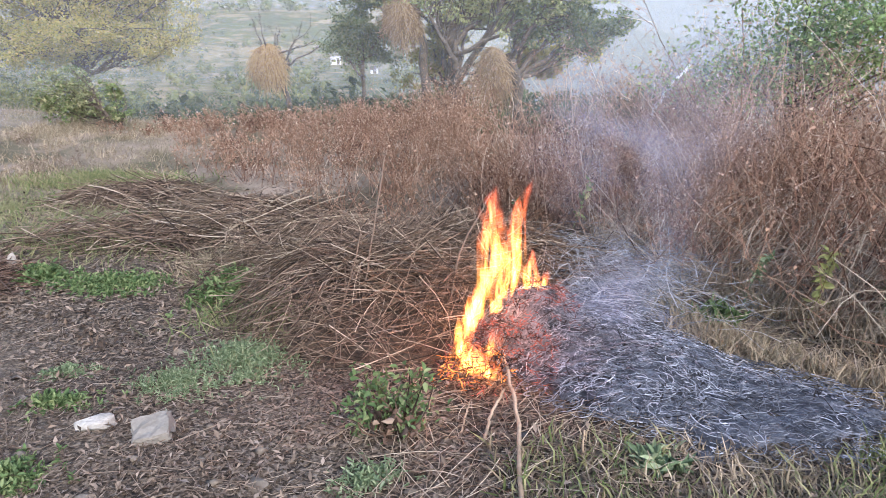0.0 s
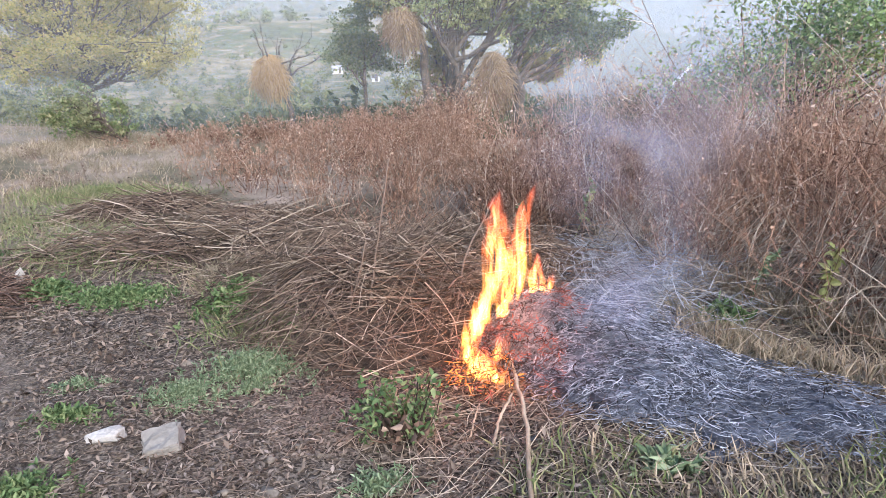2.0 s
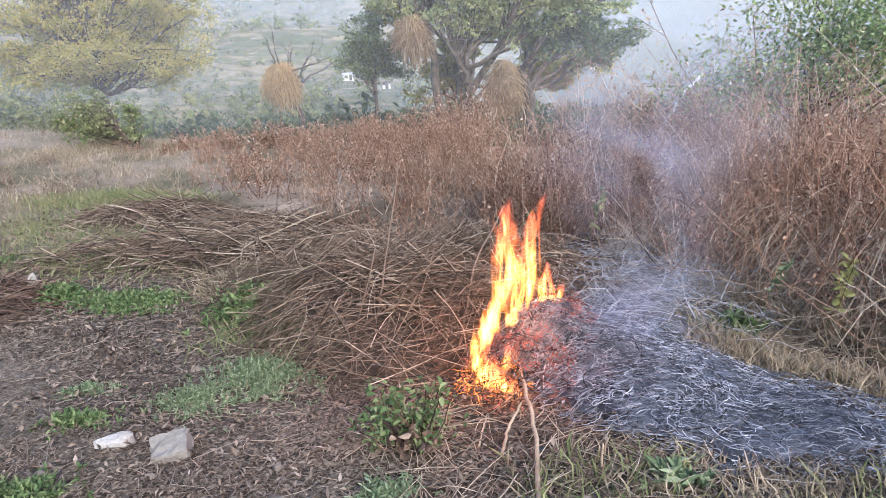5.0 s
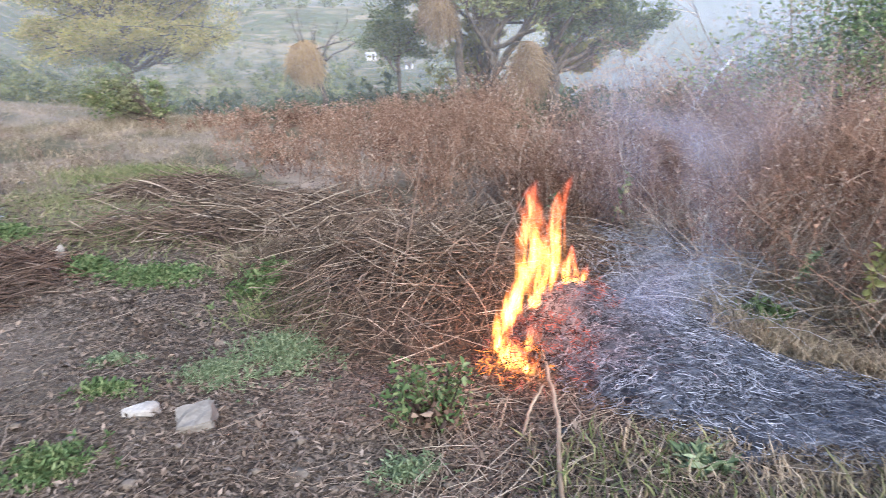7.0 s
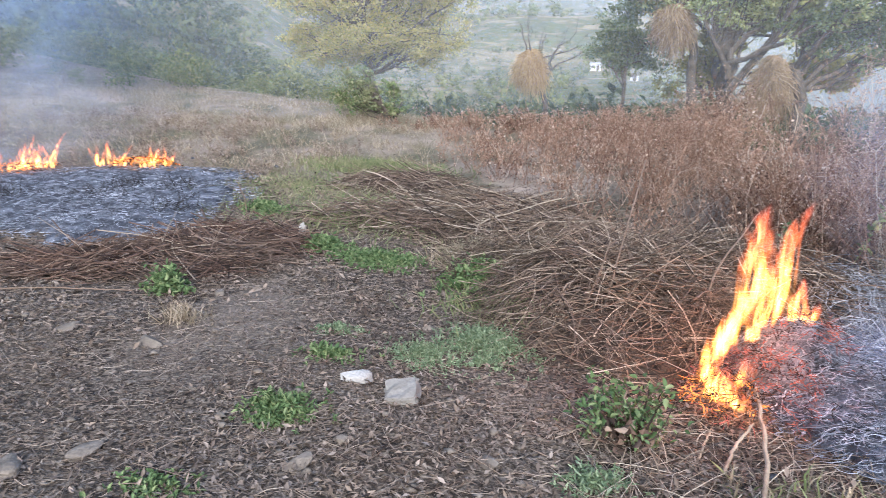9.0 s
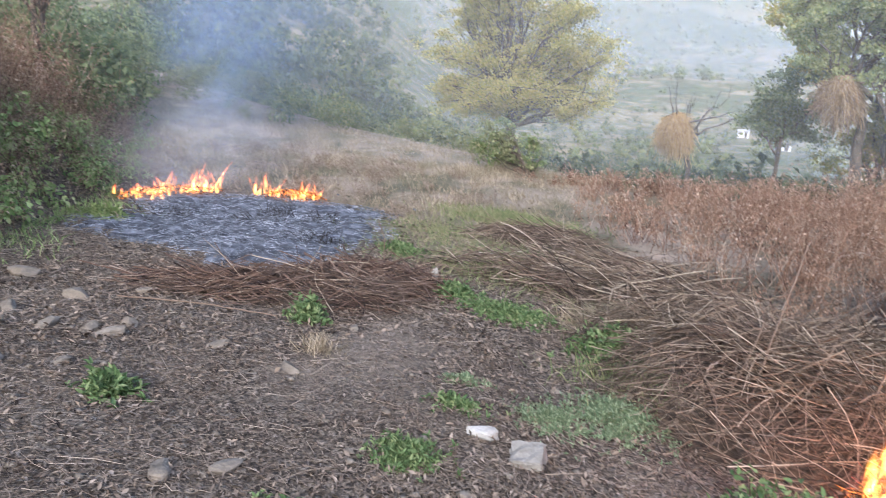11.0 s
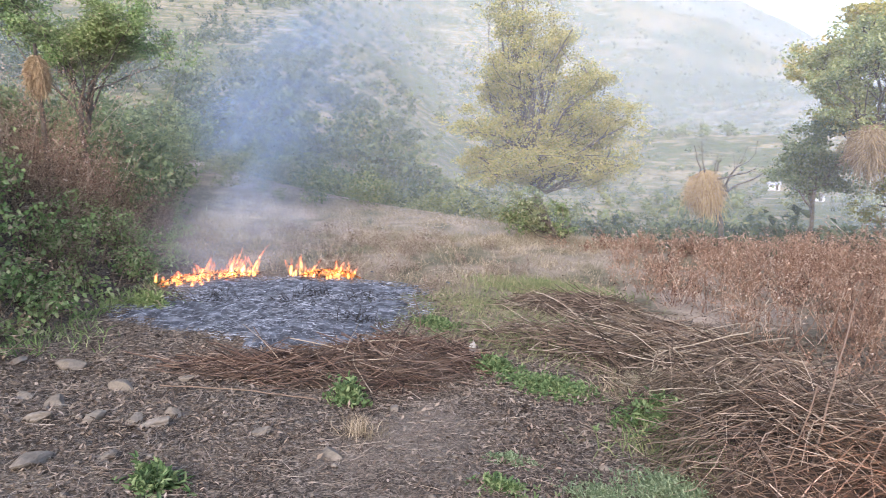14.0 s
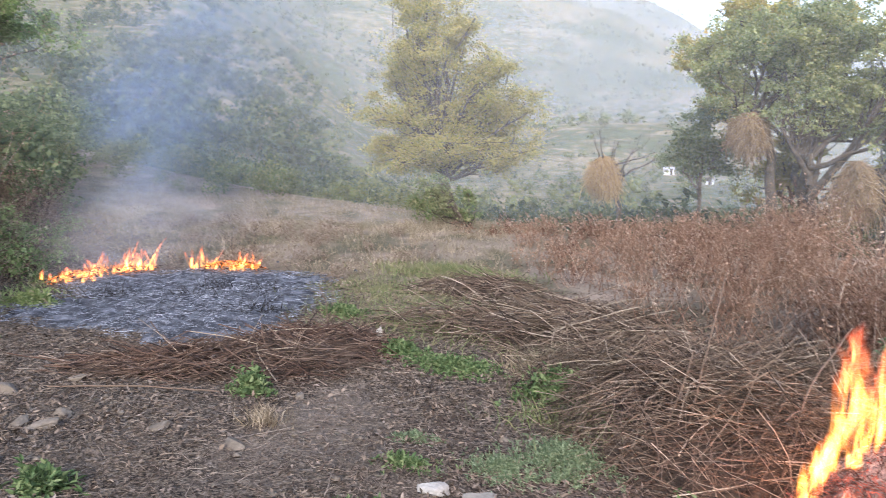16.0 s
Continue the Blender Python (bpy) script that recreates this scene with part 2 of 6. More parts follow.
def flame_mat(name, strength):
    """Burning gas: clear but glowing, white-yellow at the root, orange to red at the tip."""
    m, n, l = nodes_of(name)
    uv = n.new("ShaderNodeTexCoord").outputs["UV"]
    sep = n.new("ShaderNodeSeparateXYZ")
    l.new(uv, sep.inputs[0])
    u, v = sep.outputs["X"], sep.outputs["Y"]
    pos = n.new("ShaderNodeNewGeometry").outputs["Position"]
    mp = n.new("ShaderNodeMapping")
    mp.inputs["Scale"].default_value = (10.0, 10.0, 2.0)
    l.new(pos, mp.inputs["Vector"])
    lick = ramp(n, l, noise_fac(n, l, 2.0, 3.0, mp.outputs[0], 0.9), ((0.38, (0.0, 0.0, 0.0)), (0.5, (0.22, 0.22, 0.22)), (0.68, (1, 1, 1))))
    uu = math_node(n, l, "MULTIPLY", math_node(n, l, "MULTIPLY", u, math_node(n, l, "SUBTRACT", 1.0, u)), 4.0)
    rise = ramp(n, l, v, ((0.0, (0.25, 0.25, 0.25)), (0.1, (1, 1, 1)), (0.45, (0.6, 0.6, 0.6)), (1.0, (0, 0, 0))))
    k = math_node(n, l, "MULTIPLY", math_node(n, l, "MULTIPLY", math_node(n, l, "POWER", uu, 1.2), rise), lick)
    col = ramp(n, l, v, ((0.0, (1.0, 0.26, 0.05)), (0.2, (1.0, 0.42, 0.08)), (0.5, (1.0, 0.22, 0.06)), (1.0, (0.9, 0.13, 0.07))))
    em, cl, ad, out = n.new("ShaderNodeEmission"), n.new("ShaderNodeBsdfTransparent"), n.new("ShaderNodeAddShader"), n.new("ShaderNodeOutputMaterial")
    l.new(col, em.inputs["Color"])
    l.new(math_node(n, l, "MULTIPLY", k, strength), em.inputs["Strength"])
    l.new(em.outputs[0], ad.inputs[0])
    l.new(cl.outputs[0], ad.inputs[1])
    l.new(ad.outputs[0], out.inputs["Surface"])
    return m


def ember_mat(name="glowing_embers", glow=(1.0, 0.19, 0.1), strength=0.75):
    m, n, l = nodes_of(name)
    f = noise_fac(n, l, 16.0, 4.0)
    out, em, b, mx = n.new("ShaderNodeOutputMaterial"), n.new("ShaderNodeEmission"), n.new("ShaderNodeBsdfDiffuse"), n.new("ShaderNodeMixShader")
    em.inputs["Color"].default_value, em.inputs["Strength"].default_value = (*glow, 1), strength
    b.inputs["Color"].default_value = (0.03, 0.02, 0.02, 1)
    l.new(ramp(n, l, f, ((0.46, (0, 0, 0)), (0.62, (1, 1, 1)))), mx.inputs[0])
    l.new(b.outputs[0], mx.inputs[1])
    l.new(em.outputs[0], mx.inputs[2])
    l.new(mx.outputs[0], out.inputs["Surface"])
    return m


SOIL, HILL = soil_mat(), hill_mat()
LITTER = bits_mat("dry_leaf_litter", ((0.0, (0.016, 0.011, 0.009)), (0.3, (0.072, 0.050, 0.037)), (0.65, (0.20, 0.150, 0.115)), (0.95, (0.30, 0.235, 0.187)), (1.0, (0.38, 0.31, 0.26))), 0.4, 1.1, (0.25, 0.206, 0.172))
TWIG = bits_mat("grey_brown_twigs", ((0.0, (0.12, 0.085, 0.065)), (0.5, (0.24, 0.18, 0.14)), (1.0, (0.42, 0.34, 0.27))))
STICK = bits_mat("dry_stalks", ((0.0, (0.022, 0.015, 0.012)), (0.4, (0.11, 0.074, 0.055)), (0.75, (0.25, 0.18, 0.135)), (0.92, (0.42, 0.325, 0.25)), (1.0, (0.62, 0.52, 0.41))), 0.3, 1.4, (0.10, 0.082, 0.052))
RED_STICK = bits_mat("reddish_dry_stalks", ((0.0, (0.016, 0.010, 0.008)), (0.45, (0.08, 0.046, 0.034)), (0.8, (0.20, 0.125, 0.092)), (1.0, (0.42, 0.32, 0.25))), 0.35, 1.2, (0.15, 0.115, 0.09))
BROWN_WEED = bits_mat("dry_red_brown_weed", ((0.0, (0.065, 0.032, 0.023)), (0.4, (0.28, 0.152, 0.106)), (0.75, (0.48, 0.305, 0.22)), (0.93, (0.66, 0.50, 0.385)), (1.0, (0.78, 0.67, 0.55))), 0.4, 0.9, (0.43, 0.285, 0.195), translucent=0.25)
HAY = bits_mat("weathered_hay", ((0.0, (0.18, 0.115, 0.062)), (0.5, (0.38, 0.255, 0.145)), (1.0, (0.55, 0.41, 0.26))), translucent=0.1)
STRAW = bits_mat("dry_straw", ((0.0, (0.26, 0.155, 0.06)), (0.5, (0.52, 0.33, 0.14)), (1.0, (0.68, 0.49, 0.25))), translucent=0.1)
STRAWBITS = bits_mat("pale_broken_stalks", ((0.0, (0.16, 0.12, 0.09)), (0.5, (0.34, 0.27, 0.2)), (1.0, (0.6, 0.52, 0.42))))
DRYGRASS = bits_mat("dry_grass_blades", ((0.0, (0.16, 0.13, 0.085)), (0.5, (0.36, 0.285, 0.20)), (1.0, (0.54, 0.45, 0.34))), 0.65, 0.9, (0.19, 0.18, 0.125), translucent=0.2)
GREENGRASS = bits_mat("green_grass_blades", ((0.0, (0.10, 0.145, 0.055)), (0.6, (0.19, 0.24, 0.10)), (1.0, (0.38, 0.355, 0.20))), 0.45, 1.5, (0.26, 0.24, 0.15), translucent=0.25)
HERB = bits_mat("fresh_green_herb", ((0.0, (0.06, 0.11, 0.042)), (0.6, (0.14, 0.215, 0.092)), (1.0, (0.27, 0.33, 0.16))), translucent=0.25)
GREYHERB = bits_mat("grey_green_herb", ((0.0, (0.11, 0.165, 0.09)), (0.6, (0.21, 0.285, 0.165)), (1.0, (0.36, 0.43, 0.28))), translucent=0.2)
VINE = bits_mat("dark_green_vine_leaves", ((0.0, (0.11, 0.18, 0.065)), (0.45, (0.24, 0.35, 0.13)), (0.8, (0.40, 0.50, 0.22)), (0.92, (0.52, 0.53, 0.30)), (1.0, (0.48, 0.36, 0.25))), 0.35, 0.7, (0.30, 0.29, 0.14), translucent=0.4)
LEAF_MID = bits_mat("dull_green_leaves", ((0.0, (0.09, 0.125, 0.06)), (0.5, (0.17, 0.22, 0.10)), (1.0, (0.30, 0.34, 0.17))), translucent=0.4)
YELLOW_LEAF = bits_mat("yellowing_leaves", ((0.0, (0.24, 0.255, 0.07)), (0.5, (0.47, 0.43, 0.12)), (0.85, (0.63, 0.52, 0.16)), (1.0, (0.64, 0.45, 0.19))), 0.4, 0.5, (0.52, 0.42, 0.17), translucent=0.45)
MIXED_LEAF = bits_mat("green_and_yellow_leaves", ((0.0, (0.16, 0.21, 0.09)), (0.5, (0.34, 0.40, 0.17)), (0.85, (0.52, 0.55, 0.27)), (1.0, (0.68, 0.62, 0.28))), 0.35, 0.55, (0.50, 0.48, 0.18), translucent=0.45)
DARK_LEAF = bits_mat("dark_green_leaves", ((0.0, (0.035, 0.055, 0.03)), (0.6, (0.075, 0.108, 0.052)), (1.0, (0.15, 0.17, 0.085))), translucent=0.35)
SCRUB = bits_mat("hillside_scrub_leaves", ((0.0, (0.07, 0.10, 0.04)), (0.6, (0.15, 0.19, 0.075)), (1.0, (0.29, 0.29, 0.13))), 0.4, 0.12, (0.23, 0.22, 0.10), translucent=0.3)
BARK = solid_mat("grey_brown_bark", (0.05, 0.04, 0.033), (0.15, 0.12, 0.095), 6.0, 30.0, 0.9, 0.02)
STONE = solid_mat("pale_grey_stone", (0.19, 0.175, 0.155), (0.31, 0.285, 0.255), 9.0, 60.0, 0.85, 0.004)
ROCK = solid_mat("dusty_grey_rock", (0.14, 0.117, 0.095), (0.24, 0.203, 0.168), 8.0, 50.0, 0.9, 0.006)
ASH = solid_mat("grey_ash", (0.022, 0.024, 0.03), (0.11, 0.12, 0.147), 5.0, 70.0, 0.95, 0.03, (0.36, 0.385, 0.455))
ASHBITS = bits_mat("ash_covered_stalks", ((0.0, (0.03, 0.033, 0.041)), (0.3, (0.13, 0.143, 0.175)), (0.7, (0.30, 0.325, 0.39)), (1.0, (0.72, 0.76, 0.86))), 0.5, 2.6, (0.07, 0.077, 0.095))
GREY_STRAW = bits_mat("smoked_grey_straw", ((0.0, (0.10, 0.105, 0.115)), (0.5, (0.28, 0.29, 0.31)), (1.0, (0.56, 0.57, 0.60))))
CHAR = bits_mat("charred_stalks", ((0.0, (0.01, 0.009, 0.009)), (0.8, (0.035, 0.03, 0.03)), (1.0, (0.09, 0.085, 0.09))))
LOW_FLAME = flame_mat("low_flame", 1.7)
FLAME, EMBER = flame_mat("flame", 2.5), ember_mat("glowing_embers", (1.0, 0.30, 0.24), 0.36)
BURNING = ember_mat("burning_stalks", (1.0, 0.30, 0.08), 0.9)
PALE = solid_mat("off_white_stone", (0.30, 0.285, 0.265), (0.44, 0.425, 0.40), 9.0, 60.0)
WHITE = solid_mat("whitewash", (0.72, 0.72, 0.70), (0.82, 0.82, 0.80), 1.0, 6.0)
TIN = solid_mat("grey_roof_sheet", (0.45, 0.46, 0.48), (0.6, 0.6, 0.62), 0.6, 4.0, 0.6)
SMOKE = smoke_mat("blue_grey_smoke", 0.16, (0.60, 0.68, 0.90), 1.3)
SMOKE_ASH = smoke_mat("pale_ash_smoke", 0.15, (0.72, 0.78, 0.92), 0.9)
SMOKE_FAR = smoke_mat("drifting_smoke", 0.34, (0.30, 0.42, 0.63), 0.28, lo=0.36, hi=0.72)


# pale diffuse tint at low opacity imitates haze over whatever lies behind
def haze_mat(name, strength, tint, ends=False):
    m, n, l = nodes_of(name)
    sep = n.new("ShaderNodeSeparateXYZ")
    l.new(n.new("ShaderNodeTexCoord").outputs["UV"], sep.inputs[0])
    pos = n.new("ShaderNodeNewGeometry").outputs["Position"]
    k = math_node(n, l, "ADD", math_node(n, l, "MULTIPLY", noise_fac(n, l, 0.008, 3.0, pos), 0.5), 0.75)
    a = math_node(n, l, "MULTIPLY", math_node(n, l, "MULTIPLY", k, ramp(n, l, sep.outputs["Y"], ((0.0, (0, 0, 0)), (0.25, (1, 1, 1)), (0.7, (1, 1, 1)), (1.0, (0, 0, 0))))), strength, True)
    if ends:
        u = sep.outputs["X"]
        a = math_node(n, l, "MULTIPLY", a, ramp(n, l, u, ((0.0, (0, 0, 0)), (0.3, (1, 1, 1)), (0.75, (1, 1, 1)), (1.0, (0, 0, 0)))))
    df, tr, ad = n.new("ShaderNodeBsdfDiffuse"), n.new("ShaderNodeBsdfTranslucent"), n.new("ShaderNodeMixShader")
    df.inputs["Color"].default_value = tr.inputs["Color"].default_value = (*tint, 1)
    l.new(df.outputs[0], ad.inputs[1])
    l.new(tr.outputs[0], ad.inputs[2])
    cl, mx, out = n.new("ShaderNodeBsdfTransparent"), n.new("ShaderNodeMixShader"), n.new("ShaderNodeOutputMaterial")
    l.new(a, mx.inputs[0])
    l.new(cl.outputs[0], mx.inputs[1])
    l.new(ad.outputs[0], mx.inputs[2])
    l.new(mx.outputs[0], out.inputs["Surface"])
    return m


def sheet(name, grid, material, parent=None):
    """A soft-edged layer from a grid of points (rows, columns, 3), with its own running coordinates."""
    rows, cols, _ = grid.shape
    i = np.arange((rows - 1) * cols).reshape(rows - 1, cols)[:, :-1].ravel()
    t = np.concatenate([np.stack([i, i + 1, i + cols + 1], 1), np.stack([i, i + cols + 1, i + cols], 1)])
    acc = Acc().add((grid.reshape(-1, 3), t))
    ob = acc.build(name, material, parent, True)
    uv = ob.data.uv_layers.new(name="UVMap")
    loop = np.empty(len(ob.data.loops), np.int32)
    ob.data.loops.foreach_get("vertex_index", loop)
    uv.data.foreach_set("uv", np.stack([(loop % cols) / (cols - 1), (loop // cols) / (rows - 1)], 1).ravel().astype(np.float32))
    return ob


def sstep(a, b, v):
    k = np.clip((v - a) / (b - a), 0, 1)
    return k * k * (3 - 2 * k)


LUMPS = [(k * c, k * s, p, a) for k, c, s, p, a in ((0.9, 0.8, 0.6, 0.3, 0.022), (1.3, -0.5, 0.86, 2.0, 0.018), (2.3, 0.95, -0.3, 1.1, 0.013), (3.1, 0.2, 0.98, 4.0, 0.011), (5.2, -0.8, 0.6, 0.7, 0.008), (6.1, 0.6, 0.8, 3.3, 0.006))]


HILLS = [(0.012, 0.004, 0.5, 7.0), (-0.007, 0.011, 2.0, 6.0), (0.028, -0.012, 1.0, 3.5), (0.01, 0.031, 4.0, 3.5), (-0.05, 0.045, 3.0, 1.5), (0.068, 0.02, 0.2, 1.3)]


def ground_z(x, y):
    """Height of the ground: a sloping terrace, its bank, the valley beyond the edge and the far slopes."""
    x, y = np.asarray(x, float), np.asarray(y, float)
    r, az = np.hypot(x, y), np.degrees(np.arctan2(-x, y))
    near = np.where(y < 4.5, -0.15 * np.maximum(y, -12), -0.675 - 0.375 * (1 - np.exp(-(np.maximum(y, 4.5) - 4.5) / 2.5)))
    near = near + 0.005 * np.clip(-x - 4, 0, 22) ** 2 * sstep(2, 9, y) + 0.16 * sstep(-0.4, 0.9, x) * (1 - sstep(6, 9, y))
    foot = np.interp(y, (-9, 0, 3, 7, 10, 14, 20, 30), (-4.6, -5.9, -7.2, -10.1, -13.5, -18.5, -27, -45))
    off = (foot - x) * 0.8
    near = near + (2.0 * sstep(0.0, 1.9, off) + 0.12 * np.clip(off - 1.9, 0, 30)) * (1.3 - 1.08 * sstep(2.5, 9.5, y)) * sstep(-12, -5, y)
    edge = np.interp(x, (-40, -19.6, -9.2, -6.2, -3, 2, 8, 30), (20, 17.6, 16.6, 15.6, 14.2, 13.2, 13, 15))
    far_r = (0, 20, 35, 60, 120, 240, 390, 500, 700, 1000, 1400, 3000)
    ridge = np.interp(az, (-180, -90, -40, -20, -5, 2, 10, 20, 60, 100, 180), (7, 5, 3, 2.5, 4, 6, 10.4, 15, 17, 12, 7))
    top = np.tan(np.radians(ridge)) * 1000
    low = np.interp(r, far_r, (-1, -3.0, -5.2, -9.0, -15.3, -18, -10, 6, 70, 172, 172, 60))
    low = np.where(r > 390, -10 + (low + 10) * (top + 10) / 182, low)
    high = np.interp(r, far_r, (0, -1.0, -3.0, -4, 1, 30, 80, 110, 180, 290, 290, 60))
    behind = np.interp(r, far_r, (1, 3, 4, 6, 10, 18, 30, 40, 60, 90, 90, 60))
    wood = sstep(24, 46, az)
    far = low * (1 - wood) + high * wood
    back = np.maximum(sstep(75, 110, az), sstep(50, 90, -az))
    far = far * (1 - back) + behind * back
    w = sstep(0, 7, y - edge)
    w = np.maximum(w, sstep(25, 60, r))
    lump = sum(a * np.sin(kx * x + ky * y + p) for kx, ky, p, a in LUMPS) * (1 - sstep(20, 45, r))
    rough = sum(a * np.sin(kx * x + ky * y + p) for kx, ky, p, a in HILLS) * sstep(150, 500, r)
    return near * (1 - w) + far * w + lump + rough


def on_ground(x, y, dz=0.0):
    x, y = np.asarray(x, float), np.asarray(y, float)
    return np.stack([x, y, ground_z(x, y) + dz], -1)


def slope_normal(x, y):
    e = 0.05
    return unit(np.stack([ground_z(x - e, y) - ground_z(x + e, y), ground_z(x, y - e) - ground_z(x, y + e), 2 * e + 0 * x], -1))


# ---- the ground: one sheet from underfoot to the ridges ----
def build_ground():
    az = np.radians(np.concatenate([np.arange(-180, -48, 4.0), np.arange(-48, 84, 0.5), np.arange(84, 180, 4.0)]))
    rad = np.concatenate([[0.02], np.arange(0.4, 9, 0.1), np.arange(9, 20, 0.22), np.geomspace(20, 3000, 130)])
    a, r = np.meshgrid(az, rad)
    x, y = -np.sin(a) * r, np.cos(a) * r
    z = ground_z(x, y)
    rows, cols = x.shape
    i = np.arange(rows - 1)[:, None] * cols
    j = np.arange(cols)[None]
    q0, q1 = i + j, i + (j + 1) % cols
    t = np.stack([np.stack([q0, q1 + cols, q1], -1), np.stack([q0, q0 + cols, q1 + cols], -1)], -2).reshape(-1, 3)
    v = np.stack([x, y, z], -1).reshape(-1, 3)
    ob = Acc().add((v, t)).build("ground", SOIL, None, True)
    ob.data.materials.append(HILL)
    c = v[t].mean(1)
    edge = np.interp(c[:, 0], (-40, -19.6, -9.2, -6.2, -3, 2, 8, 30), (20, 17.6, 16.6, 15.6, 14.2, 13.2, 13, 15))
    idx = np.where((c[:, 1] > edge + 2) | (np.hypot(c[:, 0], c[:, 1]) > 40), 1, 0)
    ob.data.polygons.foreach_set("material_index", idx.astype(np.int32))
    return tagged(ob, "brown leaf-strewn terrace, valley and terraced hillsides beyond", "ground", kind="structure")


build_ground()


# ---- haze in the valley, imitated by pale see-through sheets ----
def haze(name, radius, z0, z1, material, a0=-75, a1=100):
    a, s = np.meshgrid(np.radians(np.linspace(a0, a1, 60)), np.linspace(0, 1, 8))
    grid = np.stack([-np.sin(a) * radius, np.cos(a) * radius, z0 + (z1 - z0) * s], -1)
    return tagged(sheet(name, grid, material), "pale translucent sheet standing in for smoky haze over the valley", "haze", kind="stuff")


# curved sheets at growing distances pale the slopes like aerial haze
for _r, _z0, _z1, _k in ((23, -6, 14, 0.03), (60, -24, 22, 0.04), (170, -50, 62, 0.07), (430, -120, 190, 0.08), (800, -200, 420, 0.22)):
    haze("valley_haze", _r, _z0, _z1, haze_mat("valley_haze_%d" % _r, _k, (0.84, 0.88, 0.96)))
# near veil added to lift the dark tones of the trees
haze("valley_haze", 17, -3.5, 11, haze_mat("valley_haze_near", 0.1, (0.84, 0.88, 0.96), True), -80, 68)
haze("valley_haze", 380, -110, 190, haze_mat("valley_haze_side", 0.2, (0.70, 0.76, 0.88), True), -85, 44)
# extra haze sheet added to brighten the hillside on the right
haze("haze_bank", 110, -30, 26, haze_mat("haze_bank", 0.3, (0.86, 0.90, 0.97), True), -65, 6)


# ---- piles of cut stalks ----
def mound(x, y, m):
    """Height over the ground of a heap m = (cx, cy, rx, ry, h, turn)."""
    cx, cy, rx, ry, h, turn = m
    c, s = math.cos(radians(turn)), math.sin(radians(turn))
    u, v = ((x - cx) * c + (y - cy) * s) / rx, (-(x - cx) * s + (y - cy) * c) / ry
    return h * np.clip(1 - u * u - v * v, 0, 1) ** 0.8


def heap_points(rng, n, heaps, reach=1.04):
    wts = np.array([m[2] * m[3] for m in heaps])
    pick = rng.choice(len(heaps), n, p=wts / wts.sum())
    m = np.array(heaps)[pick]
    r, a = reach * np.sqrt(rng.uniform(0, 1, n)), rng.uniform(0, 2 * np.pi, n)
    c, s = np.cos(np.radians(m[:, 5])), np.sin(np.radians(m[:, 5]))
    u, v = r * np.cos(a) * m[:, 2], r * np.sin(a) * m[:, 3]
    return m[:, 0] + u * c - v * s, m[:, 1] + u * s + v * c


def heap_height(x, y, heaps):
    return np.max([mound(x, y, m) for m in heaps], axis=0)


def stalks(rng, n, heaps, lean, spread_deg, l0, l1, r0, r1, deep=0.5, k=5, reach=1.06, kink=0.018, stray=0.3, rough=0.1):
    """Stalks lying over a heap, following its surface; lean is their common direction in degrees."""
    x, y = heap_points(rng, n, heaps, reach)
    # armfuls thrown down together share a direction
    way = lean + spread_deg * (1.1 * np.sin(2.1 * x + 1.3 * y + 0.7) + 0.8 * np.sin(4.3 * y - 2.9 * x)) + rng.normal(0, 0.6 * spread_deg, n)
    ang = np.radians(np.where(rng.uniform(0, 1, n) < stray, rng.uniform(0, 360, n), way))
    ln = rng.uniform(l0, l1, n)
    s = np.linspace(-0.5, 0.5, k)
    bend = rng.normal(0, 0.09, n)
    px = x[:, None] + np.cos(ang)[:, None] * s * ln[:, None] - np.sin(ang)[:, None] * bend[:, None] * (1 - 4 * s * s) * ln[:, None]
    py = y[:, None] + np.sin(ang)[:, None] * s * ln[:, None] + np.cos(ang)[:, None] * bend[:, None] * (1 - 4 * s * s) * ln[:, None]
    hh = heap_height(px, py, heaps)
    top = hh.max(1, keepdims=True)
    lay = 1 - deep * rng.uniform(0, 1, n)[:, None] ** 1.6
    flat = np.where(rng.uniform(0, 1, n) < 0.5, rng.uniform(0.85, 1.0, n), rng.uniform(0.1, 0.85, n))[:, None]
    h = (hh * flat + (0.8 * top + 0.2 * hh.mean(1, keepdims=True)) * (1 - flat)) * lay
    tilt = rng.normal(0, rough, n)[:, None] * s * ln[:, None] * 2
    p = np.stack([px, py, ground_z(px, py) + 0.012 + np.maximum(h + tilt, 0)], -1)
    p[:, 1:-1] += rng.normal(0, kink, (n, k - 2, 3)) * ln[:, None, None] * (1, 1, 0.5)
    rr = rng.uniform(r0, r1, n)[:, None] * np.linspace(1.0, 0.45, k)
    return p, rr


